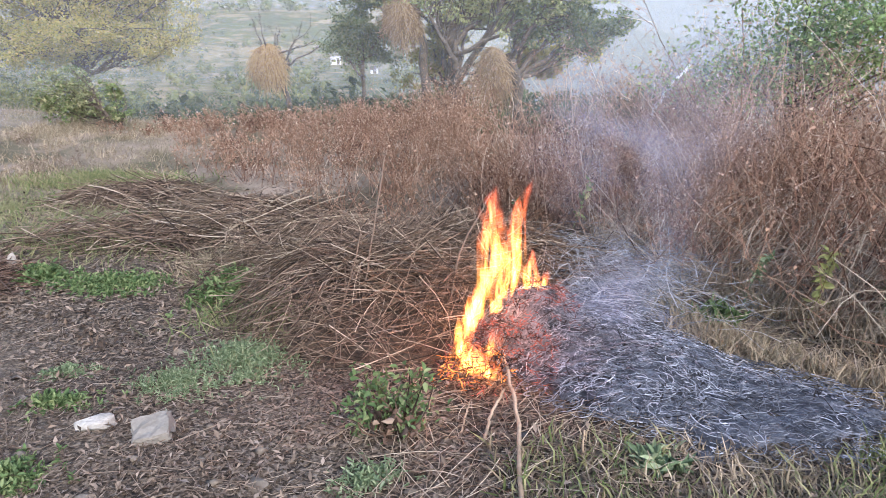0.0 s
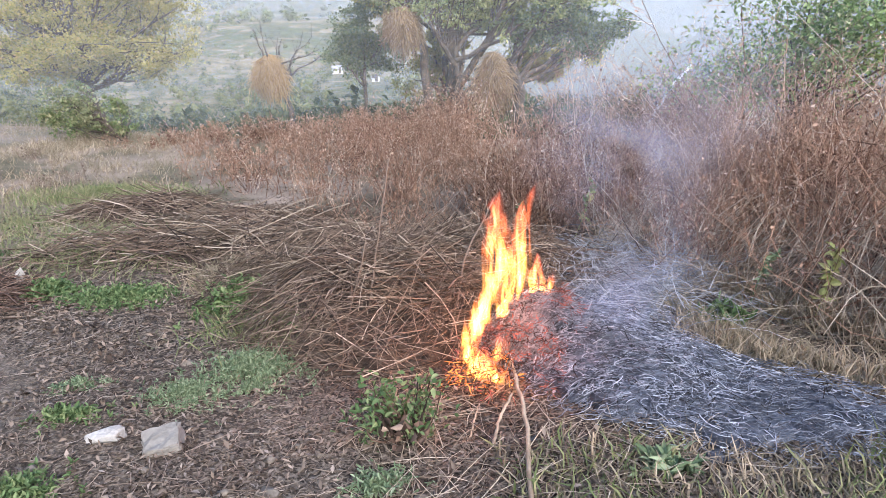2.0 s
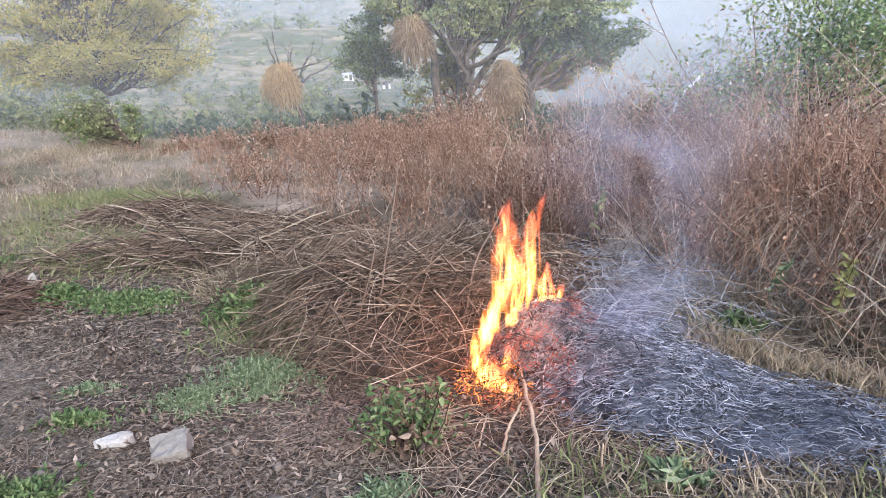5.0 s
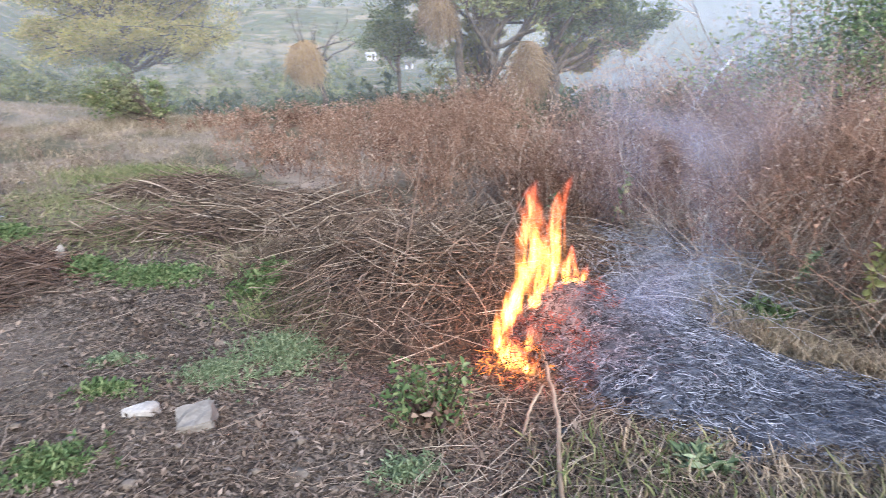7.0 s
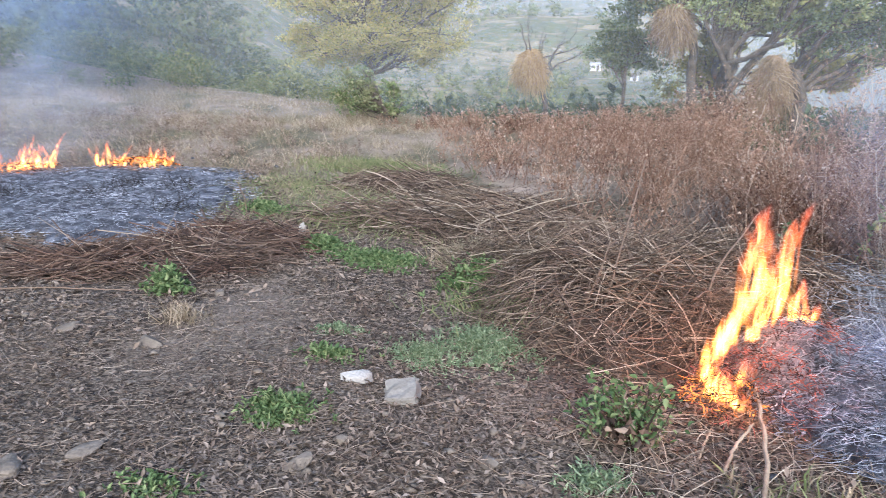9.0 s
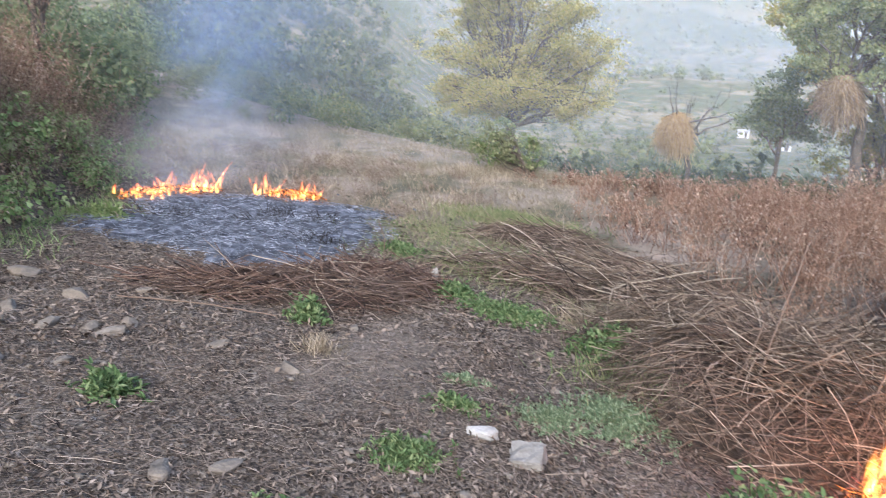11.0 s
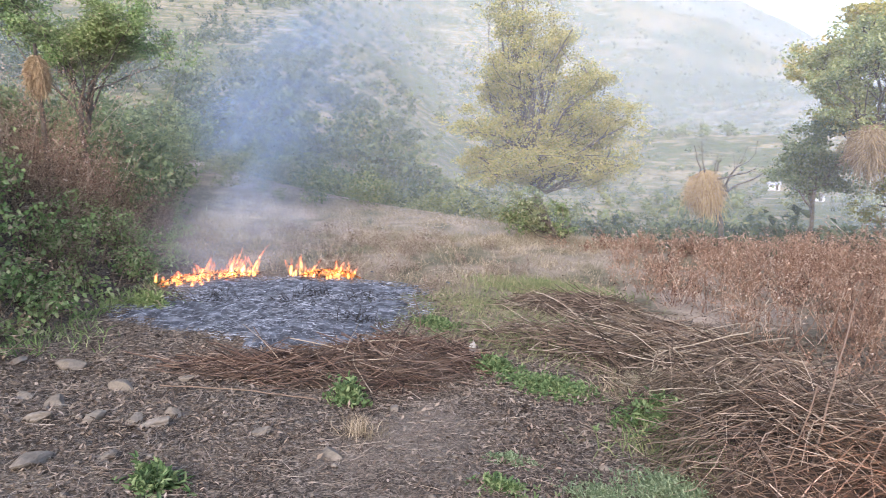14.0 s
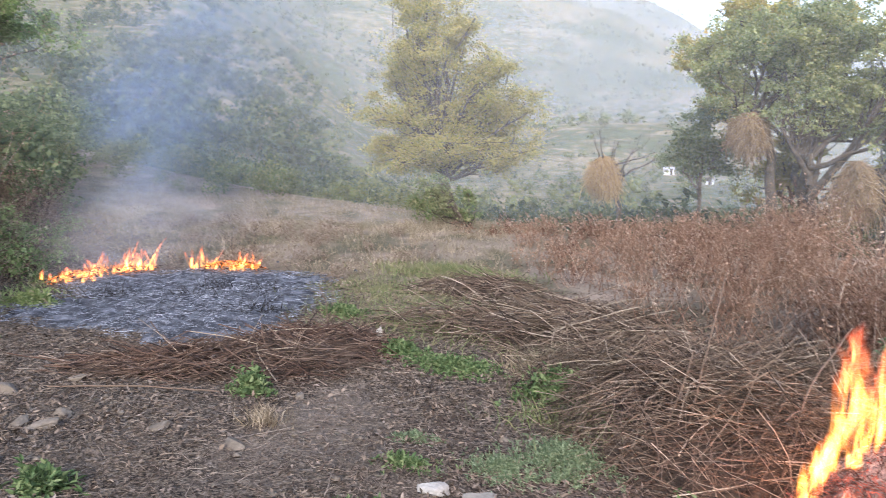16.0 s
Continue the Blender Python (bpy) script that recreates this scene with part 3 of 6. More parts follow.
def brush_pile(seed, heaps, lean, spread_deg, material, label, total, loose, l0=0.5, l1=1.5, r0=0.0025, r1=0.006, sweep=0, stray=0.3, rough=0.1):
    rng = sub_rng(seed)
    cx, cy = heaps[0][0], heaps[0][1]
    at = on_ground(cx, cy)
    top = empty("brush_pile", at, label, "brush pile")
    for m in heaps:
        core = Acc()
        gx, gy = np.meshgrid(np.linspace(-1, 1, 26), np.linspace(-1, 1, 26))
        x, y = m[0] + gx * max(m[2], m[3]), m[1] + gy * max(m[2], m[3])
        h = mound(x, y, m)
        z = ground_z(x, y) + 0.55 * m[4] * (h / m[4]) ** 1.7 - 0.02 + np.where(h > 0.02, rng.normal(0, 0.02, h.shape), -0.12)
        i = np.arange(25 * 26).reshape(25, 26)[:, :-1].ravel()
        core.add((np.stack([x, y, z], -1).reshape(-1, 3), np.concatenate([np.stack([i, i + 1, i + 27], 1), np.stack([i, i + 27, i + 26], 1)])))
        core.build("packed_core", CORE, top, True, at)
    p, r = stalks(rng, total, heaps, lean, spread_deg, l0, l1, r0, r1, reach=0.95, stray=stray, rough=rough)
    # side twigs, and stalks fallen round the foot
    i = rng.integers(0, total, total // 2)
    e = p[i, 2] + unit(unit(p[i, 4] - p[i, 1]) + 0.7 * spread(rng, len(i), 0.2)) * np.linalg.norm(p[i, 4] - p[i, 1], axis=1)[:, None] * rng.uniform(0.2, 0.55, (len(i), 1))
    acc = Acc().add(tubes(p, r)).add(tubes(arc(p[i, 2], e, rng.normal(0, 0.015, e.shape), 3), r[i, 2:3] * np.linspace(0.8, 0.4, 3)))
    q, w = stalks(rng, total // 8, heaps, lean, 90, l0, l1 * 0.7, r0, r1 * 0.8, 0.3, 5, 1.2)
    acc.add(tubes(q, w)).build("stalk_layer", material, top, origin=at)["kind"] = "stuff"
    # loose stalks that lie on top, each one apart
    p, r = stalks(rng, loose, heaps, lean, spread_deg * 1.2, l0 * 1.3, l1 * 1.3, r0 * 1.3, r1 * 1.25, 0.08, 6, 0.9, stray=stray, rough=rough)
    for i in range(loose):
        o = p[i].mean(0)
        Acc().add(tubes(p[i : i + 1], r[i : i + 1], 5)).build("stalk", material, top, True, o)
    # a few long pale ones sweeping across the heap
    p, r = stalks(rng, max(sweep, 1), heaps, 172, 22, l1 * 1.3, l1 * 2.1, r1 * 0.6, r1 * 0.95, 0.05, 9, 0.7, 0.004)
    for i in range(sweep):
        Acc().add(tubes(p[i : i + 1], r[i : i + 1], 5)).build("stalk", STRAWBITS, top, True, p[i].mean(0))["label"] = "long pale stalk"
    return top


CORE = solid_mat("matted_stalks", (0.045, 0.034, 0.026), (0.17, 0.125, 0.095), 14.0, 70.0, 0.95, 0.03)
HEAP_A = [(-0.2, 5.4, 1.2, 1.2, 0.5, 0), (0.35, 5.75, 1.15, 1.0, 0.44, 0), (-0.85, 6.3, 1.1, 0.9, 0.33, 0), (-0.2, 6.6, 1.4, 0.7, 0.34, 5)]
HEAP_B = [(-2.7, 7.75, 1.5, 0.55, 0.16, 12), (-1.6, 7.5, 1.4, 0.65, 0.26, 8), (-3.5, 9.3, 1.0, 0.5, 0.22, 5), (-2.0, 8.5, 1.3, 0.5, 0.2, 8)]
HEAP_C = [(-4.4, 5.45, 1.25, 0.65, 0.2, 28), (-5.3, 5.0, 0.8, 0.4, 0.1, 28), (-4.1, 6.2, 0.8, 0.65, 0.16, 20)]
brush_pile(11, HEAP_A, 165, 70, STICK, "rounded heap of tangled dry brown stalks on the leafy ground", 5600, 300, 0.16, 0.8, 0.002, 0.0046, 26, 0.5, 0.16)
brush_pile(12, HEAP_B, 12, 24, STICK, "low spread of dry stalks laid side by side", 1900, 190, 0.2, 0.95, 0.003, 0.0075, 18, 0.35, 0.12)
brush_pile(13, HEAP_C, 22, 34, RED_STICK, "low heap of reddish-brown stalks beside a burnt patch", 1700, 200, 0.18, 0.8, 0.003, 0.0075, 8, 0.4, 0.13)


# ---- leaf litter, twigs and pebbles ----
def scatter_near(rng, n, far=13.0, a0=-46, a1=84):
    r = 1.6 + (far - 1.6) * rng.uniform(0, 1, n) ** 0.95
    a = np.radians(rng.uniform(a0, a1, n))
    return -np.sin(a) * r, np.cos(a) * r, r


def keep_out(x, y):
    """Where the ash beds lie."""
    return (((x - 1.25) / 0.95) ** 2 + ((y - 3.9) / 0.9) ** 2 < 1) | (((x + 7.2) / 2.3) ** 2 + ((y - 7.6) / 1.5) ** 2 < 1)


def litter():
    rng = sub_rng(21)
    x, y, r = scatter_near(rng, 240000)
    ok = ~keep_out(x, y) & ~((x > 2.2) & (y > 3)) & (heap_height(x, y, HEAP_A + HEAP_B + HEAP_C) < 0.05)
    dens = 0.55 + 0.45 * np.sin(x * 2.1 + 1) * np.sin(y * 1.7) + 0.25 * np.sin(x * 5 + y * 4)
    bare = ((x + 2.15 + 0.17 * y) * 1.45) ** 2 + ((y - 4.2) * 0.55) ** 2 < 0.5
    ok &= (rng.uniform(0, 1, len(x)) < np.clip(dens + 0.4, 0.6, 1)) & (~bare | (rng.uniform(0, 1, len(x)) < 0.35)) & ((y < 9.5) | (rng.uniform(0, 1, len(x)) < 0.2))
    x, y = x[ok], y[ok]
    n = len(x)
    d = spread(rng, n)
    d[:, 2] = rng.normal(0.1, 0.25, n)
    d = unit(d)
    up = unit(slope_normal(x, y) + rng.normal(0, 0.35, (n, 3)))
    ln = rng.uniform(0.014, 0.05, n) * (1 + 0.3 * (rng.uniform(0, 1, n) > 0.96)) * np.clip(np.hypot(x, y) / 4.4, 1, 1.4)
    acc = Acc().add(leaf2(on_ground(x, y, rng.uniform(0.004, 0.02, n)), d, up, ln, ln * np.where(rng.uniform(0, 1, n) < 0.6, rng.uniform(0.1, 0.24, n), rng.uniform(0.25, 0.5, n)), rng.normal(0.25, 0.25, n)[:, None]))
    tagged(acc.build("leaf_litter", LITTER), "dry curled grey-brown fallen leaves covering the ground", "leaf litter", kind="stuff")
    x, y, r = scatter_near(rng, 13500, 10.0)
    ok = ~keep_out(x, y)
    x, y = x[ok], y[ok]
    n = len(x)
    ang = rng.uniform(0, np.pi, n)
    ln = rng.uniform(0.04, 0.3, n) * rng.uniform(0.3, 1.2, n)
    e = np.stack([np.cos(ang), np.sin(ang)], 1) * ln[:, None] / 2
    a, b = on_ground(x - e[:, 0], y - e[:, 1], 0.008), on_ground(x + e[:, 0], y + e[:, 1], 0.008)
    a[:, 2] += rng.uniform(0, 0.02, n)
    b[:, 2] += rng.uniform(0, 0.03, n)
    p = arc(a, b, rng.normal(0, 0.12, (n, 3)) * ln[:, None] * (1, 1, 0.3), 3)
    acc = Acc().add(tubes(p, (rng.uniform(0.001, 0.003, n) * np.clip(np.hypot(x, y) / 4.5, 1, 1.7))[:, None] * np.linspace(1, 0.6, 3)))
    tagged(acc.build("twig_litter", TWIG), "broken dry twigs and stalk bits strewn about", "twigs", kind="stuff")


litter()


def lump_mesh(rng, size, flat=0.6, cuts=2, angular=0.0):
    bm = bmesh.new()
    bmesh.ops.create_icosphere(bm, subdivisions=cuts, radius=1.0)
    ph = rng.uniform(0, 6, 9)
    ax = rng.normal(size=(6, 3))
    ax /= np.linalg.norm(ax, axis=1, keepdims=True)
    lim = rng.uniform(0.5, 0.85, 6)
    for v in bm.verts:
        c = np.array(v.co)
        k = 1 + 0.13 * math.sin(3 * c[0] + ph[0]) + 0.11 * math.sin(4 * c[1] + ph[1]) + 0.08 * math.sin(6 * c[2] + ph[2])
        c = c * k
        for a, m in zip(ax, lim):
            over = c @ a - m
            if over > 0:
                c = c - a * over * angular
        v.co = Vector((c[0] * size[0], c[1] * size[1], c[2] * size[2] * flat))
    return bm


def stone_at(name, x, y, size, label, material, seed, turn=0.0, sink=0.3, group=""):
    rng = sub_rng(seed)
    bm = lump_mesh(rng, size, 1.0, 3, 0.85)
    me = bpy.data.meshes.new(name)
    bm.to_mesh(me)
    bm.free()
    me.materials.append(material)
    ob = new(name, me)
    ob.location = on_ground(x, y, size[2] * (1 - 2 * sink))
    ob.rotation_euler = (rng.normal(0, 0.12) - 0.12, rng.normal(0, 0.12), radians(turn))
    return tagged(ob, label, "stone", group)


def block_stone(x, y, w, d, h, turn):
    bm = bmesh.new()
    bmesh.ops.create_cube(bm, size=1.0)
    bmesh.ops.subdivide_edges(bm, edges=bm.edges[:], cuts=3, use_grid_fill=True)
    rng = sub_rng(77)
    for v in bm.verts:
        c = v.co
        c.x *= w * (1 - 0.12 * c.z + 0.10 * c.y)
        c.y *= d * (1 + 0.12 * c.x / w)
        c.z *= h
        v.co = c + Vector(rng.normal(0, 0.0035, 3))
    bmesh.ops.bevel(bm, geom=[e for e in bm.edges if e.calc_face_angle(0) > 0.9], offset=0.006, segments=2, affect="EDGES")
    me = bpy.data.meshes.new("broken_block")
    bm.to_mesh(me)
    bm.free()
    me.materials.append(STONE)
    ob = new("broken_block", me)
    ob.location = on_ground(x, y, h * 0.32)
    ob.rotation_euler = (radians(12), radians(-4), radians(turn))
    return tagged(ob, "flat-faced pale grey broken block on leaf litter", "stone")


block_stone(-1.275, 3.51, 0.17, 0.15, 0.085, 18)
stone_at("stone", -1.585, 3.6, (0.085, 0.055, 0.045), "small off-white chipped stone lying beside the grey block", PALE, 31, 20)
_n = 40
for _x, _y, _s in ((-6.55, 3.96, 0.17), (-4.46, 3.4, 0.12), (-4.63, 3.36, 0.09), (-4.56, 3.63, 0.1), (-5.17, 2.95, 0.12), (-4.88, 3.2, 0.1), (-5.5, 3.24, 0.12), (-5.6, 3.88, 0.14),
                   (-3.7, 3.72, 0.1), (-3.36, 4.84, 0.07), (-8.45, 4.35, 0.13), (-5.47, 4.4, 0.09), (-4.32, 2.5, 0.13), (-3.04, 3.71, 0.1), (-1.5, 4.58, 0.05), (-2.38, 2.58, 0.08),
                   (-2.58, 2.37, 0.09), (-1.38, 3.02, 0.045), (-1.47, 2.8, 0.07), (-0.71, 3.09, 0.065), (-5.9, 3.2, 0.1), (-5.2, 2.6, 0.09), (-4.1, 2.85, 0.07), (-7.0, 3.7, 0.12)):
    _n += 1
    stone_at("stone", _x, _y, (_s, _s * 0.62, _s * 0.4), "dusty grey stone half sunk in leaf litter", ROCK, _n, (_n * 53) % 180, 0.3, "stones on the path")


def pebbles():
    rng = sub_rng(25)
    acc = Acc()
    base = np.array([[1, 0, 0], [-1, 0, 0], [0, 1, 0], [0, -1, 0], [0, 0, 1], [0, 0, -1]], float)
    tri = np.array([[0, 2, 4], [2, 1, 4], [1, 3, 4], [3, 0, 4], [2, 0, 5], [1, 2, 5], [3, 1, 5], [0, 3, 5]])
    x, y = rng.uniform(-8, 0.2, 900), rng.uniform(2.0, 6.0, 900)
    ok = (y - 2 < 1.2 + 0.45 * -x) & ~keep_out(x, y)
    x, y = x[ok], y[ok]
    s = 0.008 + 0.03 * rng.uniform(0, 1, len(x)) ** 3
    v = base[None] * rng.uniform(0.6, 1.2, (len(x), 6, 1)) * s[:, None, None] * (1.2, 0.9, 0.6) + on_ground(x, y, s * 0.3)[:, None]
    t = tri[None] + 6 * np.arange(len(x))[:, None, None]
    tagged(acc.add((v, t)).build("pebbles", ROCK), "scattered small grey pebbles", "pebbles", kind="stuff")


pebbles()


# ---- the thicket of dry weeds ----
def thicket_height(x, y):
    a = np.interp(x, (-6, -3, -1, 0.7, 2.0, 2.7, 3.3, 6), (0.55, 0.75, 1.0, 1.3, 1.4, 1.5, 1.8, 2.2))
    return np.clip(a * (1 - 0.03 * (y - 5)) + 0.4 * sstep(7.5, 10.5, y) * sstep(0.2, 1.6, x), 0.25, 1.9)


def dry_weeds(name, seed, x, y, scale, label, twigs=5, bits=14, lean=(0.0, 0.0), material=None):
    """Upright dead stalks with side twigs and withered leaf scraps, at the given places."""
    rng = sub_rng(seed)
    n = len(x)
    own = rng.integers(0, n, n // 14)[rng.integers(0, n // 14, n)]
    x, y = x[own] + rng.normal(0, 0.11, n), y[own] + rng.normal(0, 0.11, n)
    tuft = (0.75 + 0.45 * rng.uniform(0, 1, n))[own]
    knoll = 0.86 + 0.2 * np.sin(2.3 * x + 1.1 * y) * np.sin(1.7 * y - 0.6 * x) + 0.12 * np.sin(5.1 * x + 2) * np.sin(4.3 * y)
    h = thicket_height(x, y) * scale * rng.uniform(0.45, 1.1, n) * knoll * tuft
    a = on_ground(x, y, -0.02)
    off = rng.normal(0, 0.42, (n, 3)) * h[:, None] + np.array([lean[0], lean[1], 0]) * h[:, None]
    b = a + off
    b[:, 2] = a[:, 2] + h
    bow = rng.normal(0, 0.16, (n, 3)) * h[:, None]
    p = arc(a, b, bow, 5)
    acc = Acc().add(tubes(p, rng.uniform(0.0022, 0.0062, n)[:, None] * np.linspace(1, 0.35, 5)))
    i = np.repeat(np.arange(n), twigs)
    s = rng.uniform(0.3, 0.98, len(i))
    at = a[i] * (1 - s[:, None]) + b[i] * s[:, None] + bow[i] * (4 * s * (1 - s))[:, None]
    d = spread(rng, len(i), 0.9)
    ln = rng.uniform(0.08, 0.26, len(i)) * np.clip(h[i], 0.5, 1.6)
    e = at + d * ln[:, None]
    q = arc(at, e, rng.normal(0, 0.1, (len(i), 3)) * ln[:, None], 3)
    acc.add(tubes(q, rng.uniform(0.0012, 0.003, len(i))[:, None] * np.linspace(1, 0.5, 3)))
    i = np.repeat(np.arange(len(q)), max(bits // twigs, 1))
    s = rng.uniform(0.25, 1.05, len(i))[:, None]
    at = q[i, 0] * (1 - s) + q[i, 2] * s
    ln = rng.uniform(0.012, 0.036, len(i)) * np.clip(0.6 + 0.07 * np.hypot(at[:, 0], at[:, 1]), 1, 1.7)
    acc.add(leaf2(at, spread(rng, len(i), -0.4), spread(rng, len(i)), ln, ln * rng.uniform(0.3, 0.65, len(i)), rng.normal(0.3, 0.3, len(i))[:, None]))
    return tagged(acc.build(name, material or BROWN_WEED), label, "dry weeds", kind="stuff")


def inside(rng, n, x0, x1, y0, y1, front):
    """Random places behind the thicket's front, a line of y over x."""
    x, y = rng.uniform(x0, x1, n), rng.uniform(y0, y1, n)
    f = np.interp(x, *front) + 0.25 * np.sin(3 * x) + np.where(x < 0.5, rng.normal(0.1, 0.4, n), 0) + np.where(x < -1.5, np.abs(rng.normal(0, 0.9, n)), 0)
    ok = y > f
    return x[ok], y[ok]


FRONT = ((-6.5, -4.6, -3.2, -1.6, -0.4, 0.9, 1.8, 2.15, 2.5, 3.2, 9), (14.6, 12.0, 10.5, 8.8, 7.6, 7.0, 6.3, 5.4, 4.3, 3.5, 1.8))
_r = sub_rng(41)
_x, _y = inside(_r, 4600, -6.2, 1.2, 6.8, 15.2, FRONT)
dry_weeds("dry_weed_thicket", 42, _x, _y, 1.0, "low thicket of withered reddish-brown weeds along the terrace edge")
_x, _y = inside(_r, 2900, 1.0, 4.2, 2.8, 9.5, FRONT)
dry_weeds("dry_weed_thicket", 43, _x, _y, 1.0, "dense tall thicket of dead red-brown weeds", 6, 18, (-0.10, -0.12))
_x, _y = inside(_r, 2100, 3.0, 9.5, 1.2, 13.5, FRONT)
dry_weeds("dry_weed_thicket", 44, _x, _y, 1.0, "tall thicket of dead red-brown weeds on the slope", 5, 10, (-0.08, -0.1))
# bent and fallen stalks at the foot of the thicket
_n = 2300
_x = _r.uniform(1.7, 4.4, _n)
_y = np.interp(_x, *FRONT) + _r.uniform(-0.35, 0.7, _n)
_a = on_ground(_x, _y, 0.01)
_d = unit(np.where(_r.uniform(0, 1, (_n, 1)) < 0.55, spread(_r, _n) * 0.45 + (0.75, 0.1, 0.6), spread(_r, _n, 0.55)))
_l = _r.uniform(0.35, 1.3, _n)[:, None]
_p = arc(_a, _a + _d * _l * (1, 1, 0.8), _r.normal(0, 0.08, (_n, 3)) + (0, 0, 0.1), 5)
_p[..., 2] = np.maximum(_p[..., 2], ground_z(_p[..., 0], _p[..., 1]) + 0.01)
tagged(Acc().add(tubes(_p, _r.uniform(0.002, 0.0045, _n)[:, None] * np.linspace(1, 0.4, 5))).build("bent_stalks", STRAWBITS), "pale bent stalks leaning out of the thicket", "dry stalks", kind="stuff")


# ---- grass ----
def grass(name, seed, x, y, h, material, label, w=0.006, lean=0.35):
    rng = sub_rng(seed)
    n = len(x)
    a = on_ground(x, y, -0.005)
    d = spread(rng, n, 1.0 / lean)
    ln = h * rng.uniform(0.5, 1.15, n)
    tip = a + d * ln[:, None] + rng.normal(0, 0.25, (n, 3)) * ln[:, None] * (1, 1, 0.1)
    mid = a + d * ln[:, None] * 0.55
    side = unit(np.cross(d, spread(rng, n))) * (w * rng.uniform(0.6, 1.3, n))[:, None]
    v = np.stack([a - side, a + side, mid + side * 0.8, mid - side * 0.8, tip], 1)
    i = np.arange(n)[:, None] * 5
    t = np.concatenate([i + (0, 1, 2), i + (0, 2, 3), i + (3, 2, 4)])
    return tagged(Acc().add((v, t)).build(name, material), label, "grass", kind="stuff")


def blotch(rng, n, cx, cy, rx, ry):
    r, a = np.abs(rng.normal(0, 0.5, n)), rng.uniform(0, 2 * np.pi, n)
    return cx + r * np.cos(a) * rx, cy + r * np.sin(a) * ry


_r = sub_rng(51)
_x, _y = _r.uniform(-22, -3.5, 62000), _r.uniform(7.8, 18, 62000)
_keep = np.sin(_x * 1.7 + 2 * np.sin(_y)) * np.sin(_y * 1.9 + _x) + _r.uniform(-0.3, 1.3, 62000) > 0.1
_x, _y = _x[_keep], _y[_keep]
_ok = (_y + 0.25 * _x > 5.9 + 0.6 * np.sin(_x)) & (((_x + 7.2) / 2.5) ** 2 + ((_y - 7.6) / 1.7) ** 2 > 1) & (_x > np.interp(_y, (3, 7, 10, 14, 20), (-6.8, -9.7, -13.1, -18, -26.5)))
grass("dry_meadow_grass", 52, _x[_ok], _y[_ok], 0.085, DRYGRASS, "short tan dry grass on the terrace", 0.006, 0.7)
_x, _y = blotch(_r, 6000, -4.4, 10.4, 1.3, 0.6)
grass("green_grass_patch", 53, _x, _y, 0.14, GREENGRASS, "fresh green grass patch behind the stalk heap", 0.007)
# tufts and dead stems scattered over the meadow
_x, _y = _r.uniform(-17, -4.2, 260), _r.uniform(9.2, 17, 260)
_ok = (_y + 0.25 * _x > 7.4) & (_x > np.interp(_y, (7, 10, 14, 20), (-9.4, -12.6, -17.2, -25)))
_x, _y = np.repeat(_x[_ok], 45), np.repeat(_y[_ok], 45)
grass("meadow_tufts", 59, _x + _r.normal(0, 0.16, len(_x)), _y + _r.normal(0, 0.16, len(_x)), 0.24, DRYGRASS, "taller tan grass tufts on the dry meadow", 0.005, 0.6)
_x, _y = _r.uniform(-12.5, -5, 700), _r.uniform(9.0, 13.2, 700)
_ok = (_x > np.interp(_y, (7, 10, 14), (-9.2, -12.4, -17)))
dry_weeds("meadow_dead_weeds", 48, _x[_ok], _y[_ok], 0.85, "grey-brown dead weeds behind the burning edge", 4, 8, (0.0, 0.0), TWIG)
# tan grass and bent blades along the thicket's foot
_x = _r.uniform(1.75, 4.2, 5200)
_y = np.interp(_x, *FRONT) + _r.normal(0.0, 0.32, 5200)
grass("thicket_foot_grass", 50, _x, _y, 0.3, DRYGRASS, "long tan dry grass at the foot of the thicket", 0.0035, 0.75)
# tan grass fringe between the ash and the thicket
_t = _r.uniform(0, 1, 2600)
_x, _y = np.interp(_t, (0, 0.35, 0.7, 1), (1.62, 1.78, 2.15, 2.45)) + _r.normal(0, 0.1, 2600), np.interp(_t, (0, 0.35, 0.7, 1), (4.75, 4.05, 3.65, 3.2)) + _r.normal(0, 0.12, 2600)
grass("dry_grass_fringe", 54, _x, _y, 0.17, DRYGRASS, "tan dry grass fringing the ash bed", 0.004, 0.5)
_x, _y = _r.uniform(0.25, 3.2, 15000), _r.uniform(2.0, 3.3, 15000)
_in = (_y < 3.22 - 0.34 * (_x - 0.3) + 0.75 * np.clip(_x - 1.5, 0, 2)) & (_r.uniform(0, 1, 15000) < 0.35 + 0.65 * np.clip(_x - 0.3, 0, 1))
_x, _y = _x[_in], _y[_in]
_ok = (_r.uniform(0, 1, len(_x)) < 0.3 + 0.4 * np.sin(_x * 4) * np.sin(_y * 5))
grass("verge_grass", 55, _x[_ok], _y[_ok], 0.13, GREENGRASS, "mixed green and dry grass in front of the ash bed", 0.0045, 0.7)
grass("verge_dry_grass", 56, _x[~_ok][:5200], _y[~_ok][:5200], 0.1, DRYGRASS, "dry tan grass in front of the ash bed", 0.004, 0.8)
_x, _y = blotch(_r, 1900, -1.55, 6.5, 0.55, 0.5)
grass("dry_grass_tuft", 57, _x, _y, 0.3, DRYGRASS, "tan dry grass tuft between two stalk heaps", 0.004, 0.55)
_x, _y = blotch(_r, 1500, -0.95, 5.15, 0.75, 0.5)
grass("heap_foot_grass", 49, _x, _y, 0.2, GREENGRASS, "sparse yellow-green grass at the foot of the stalk heap", 0.004, 0.7)
_x, _y = blotch(_r, 5200, -3.1, 7.8, 2.4, 1.2)
grass("stalk_heap_grass", 46, _x, _y, 0.2, GREENGRASS, "yellow-green grass growing through the laid stalks", 0.004, 0.9)
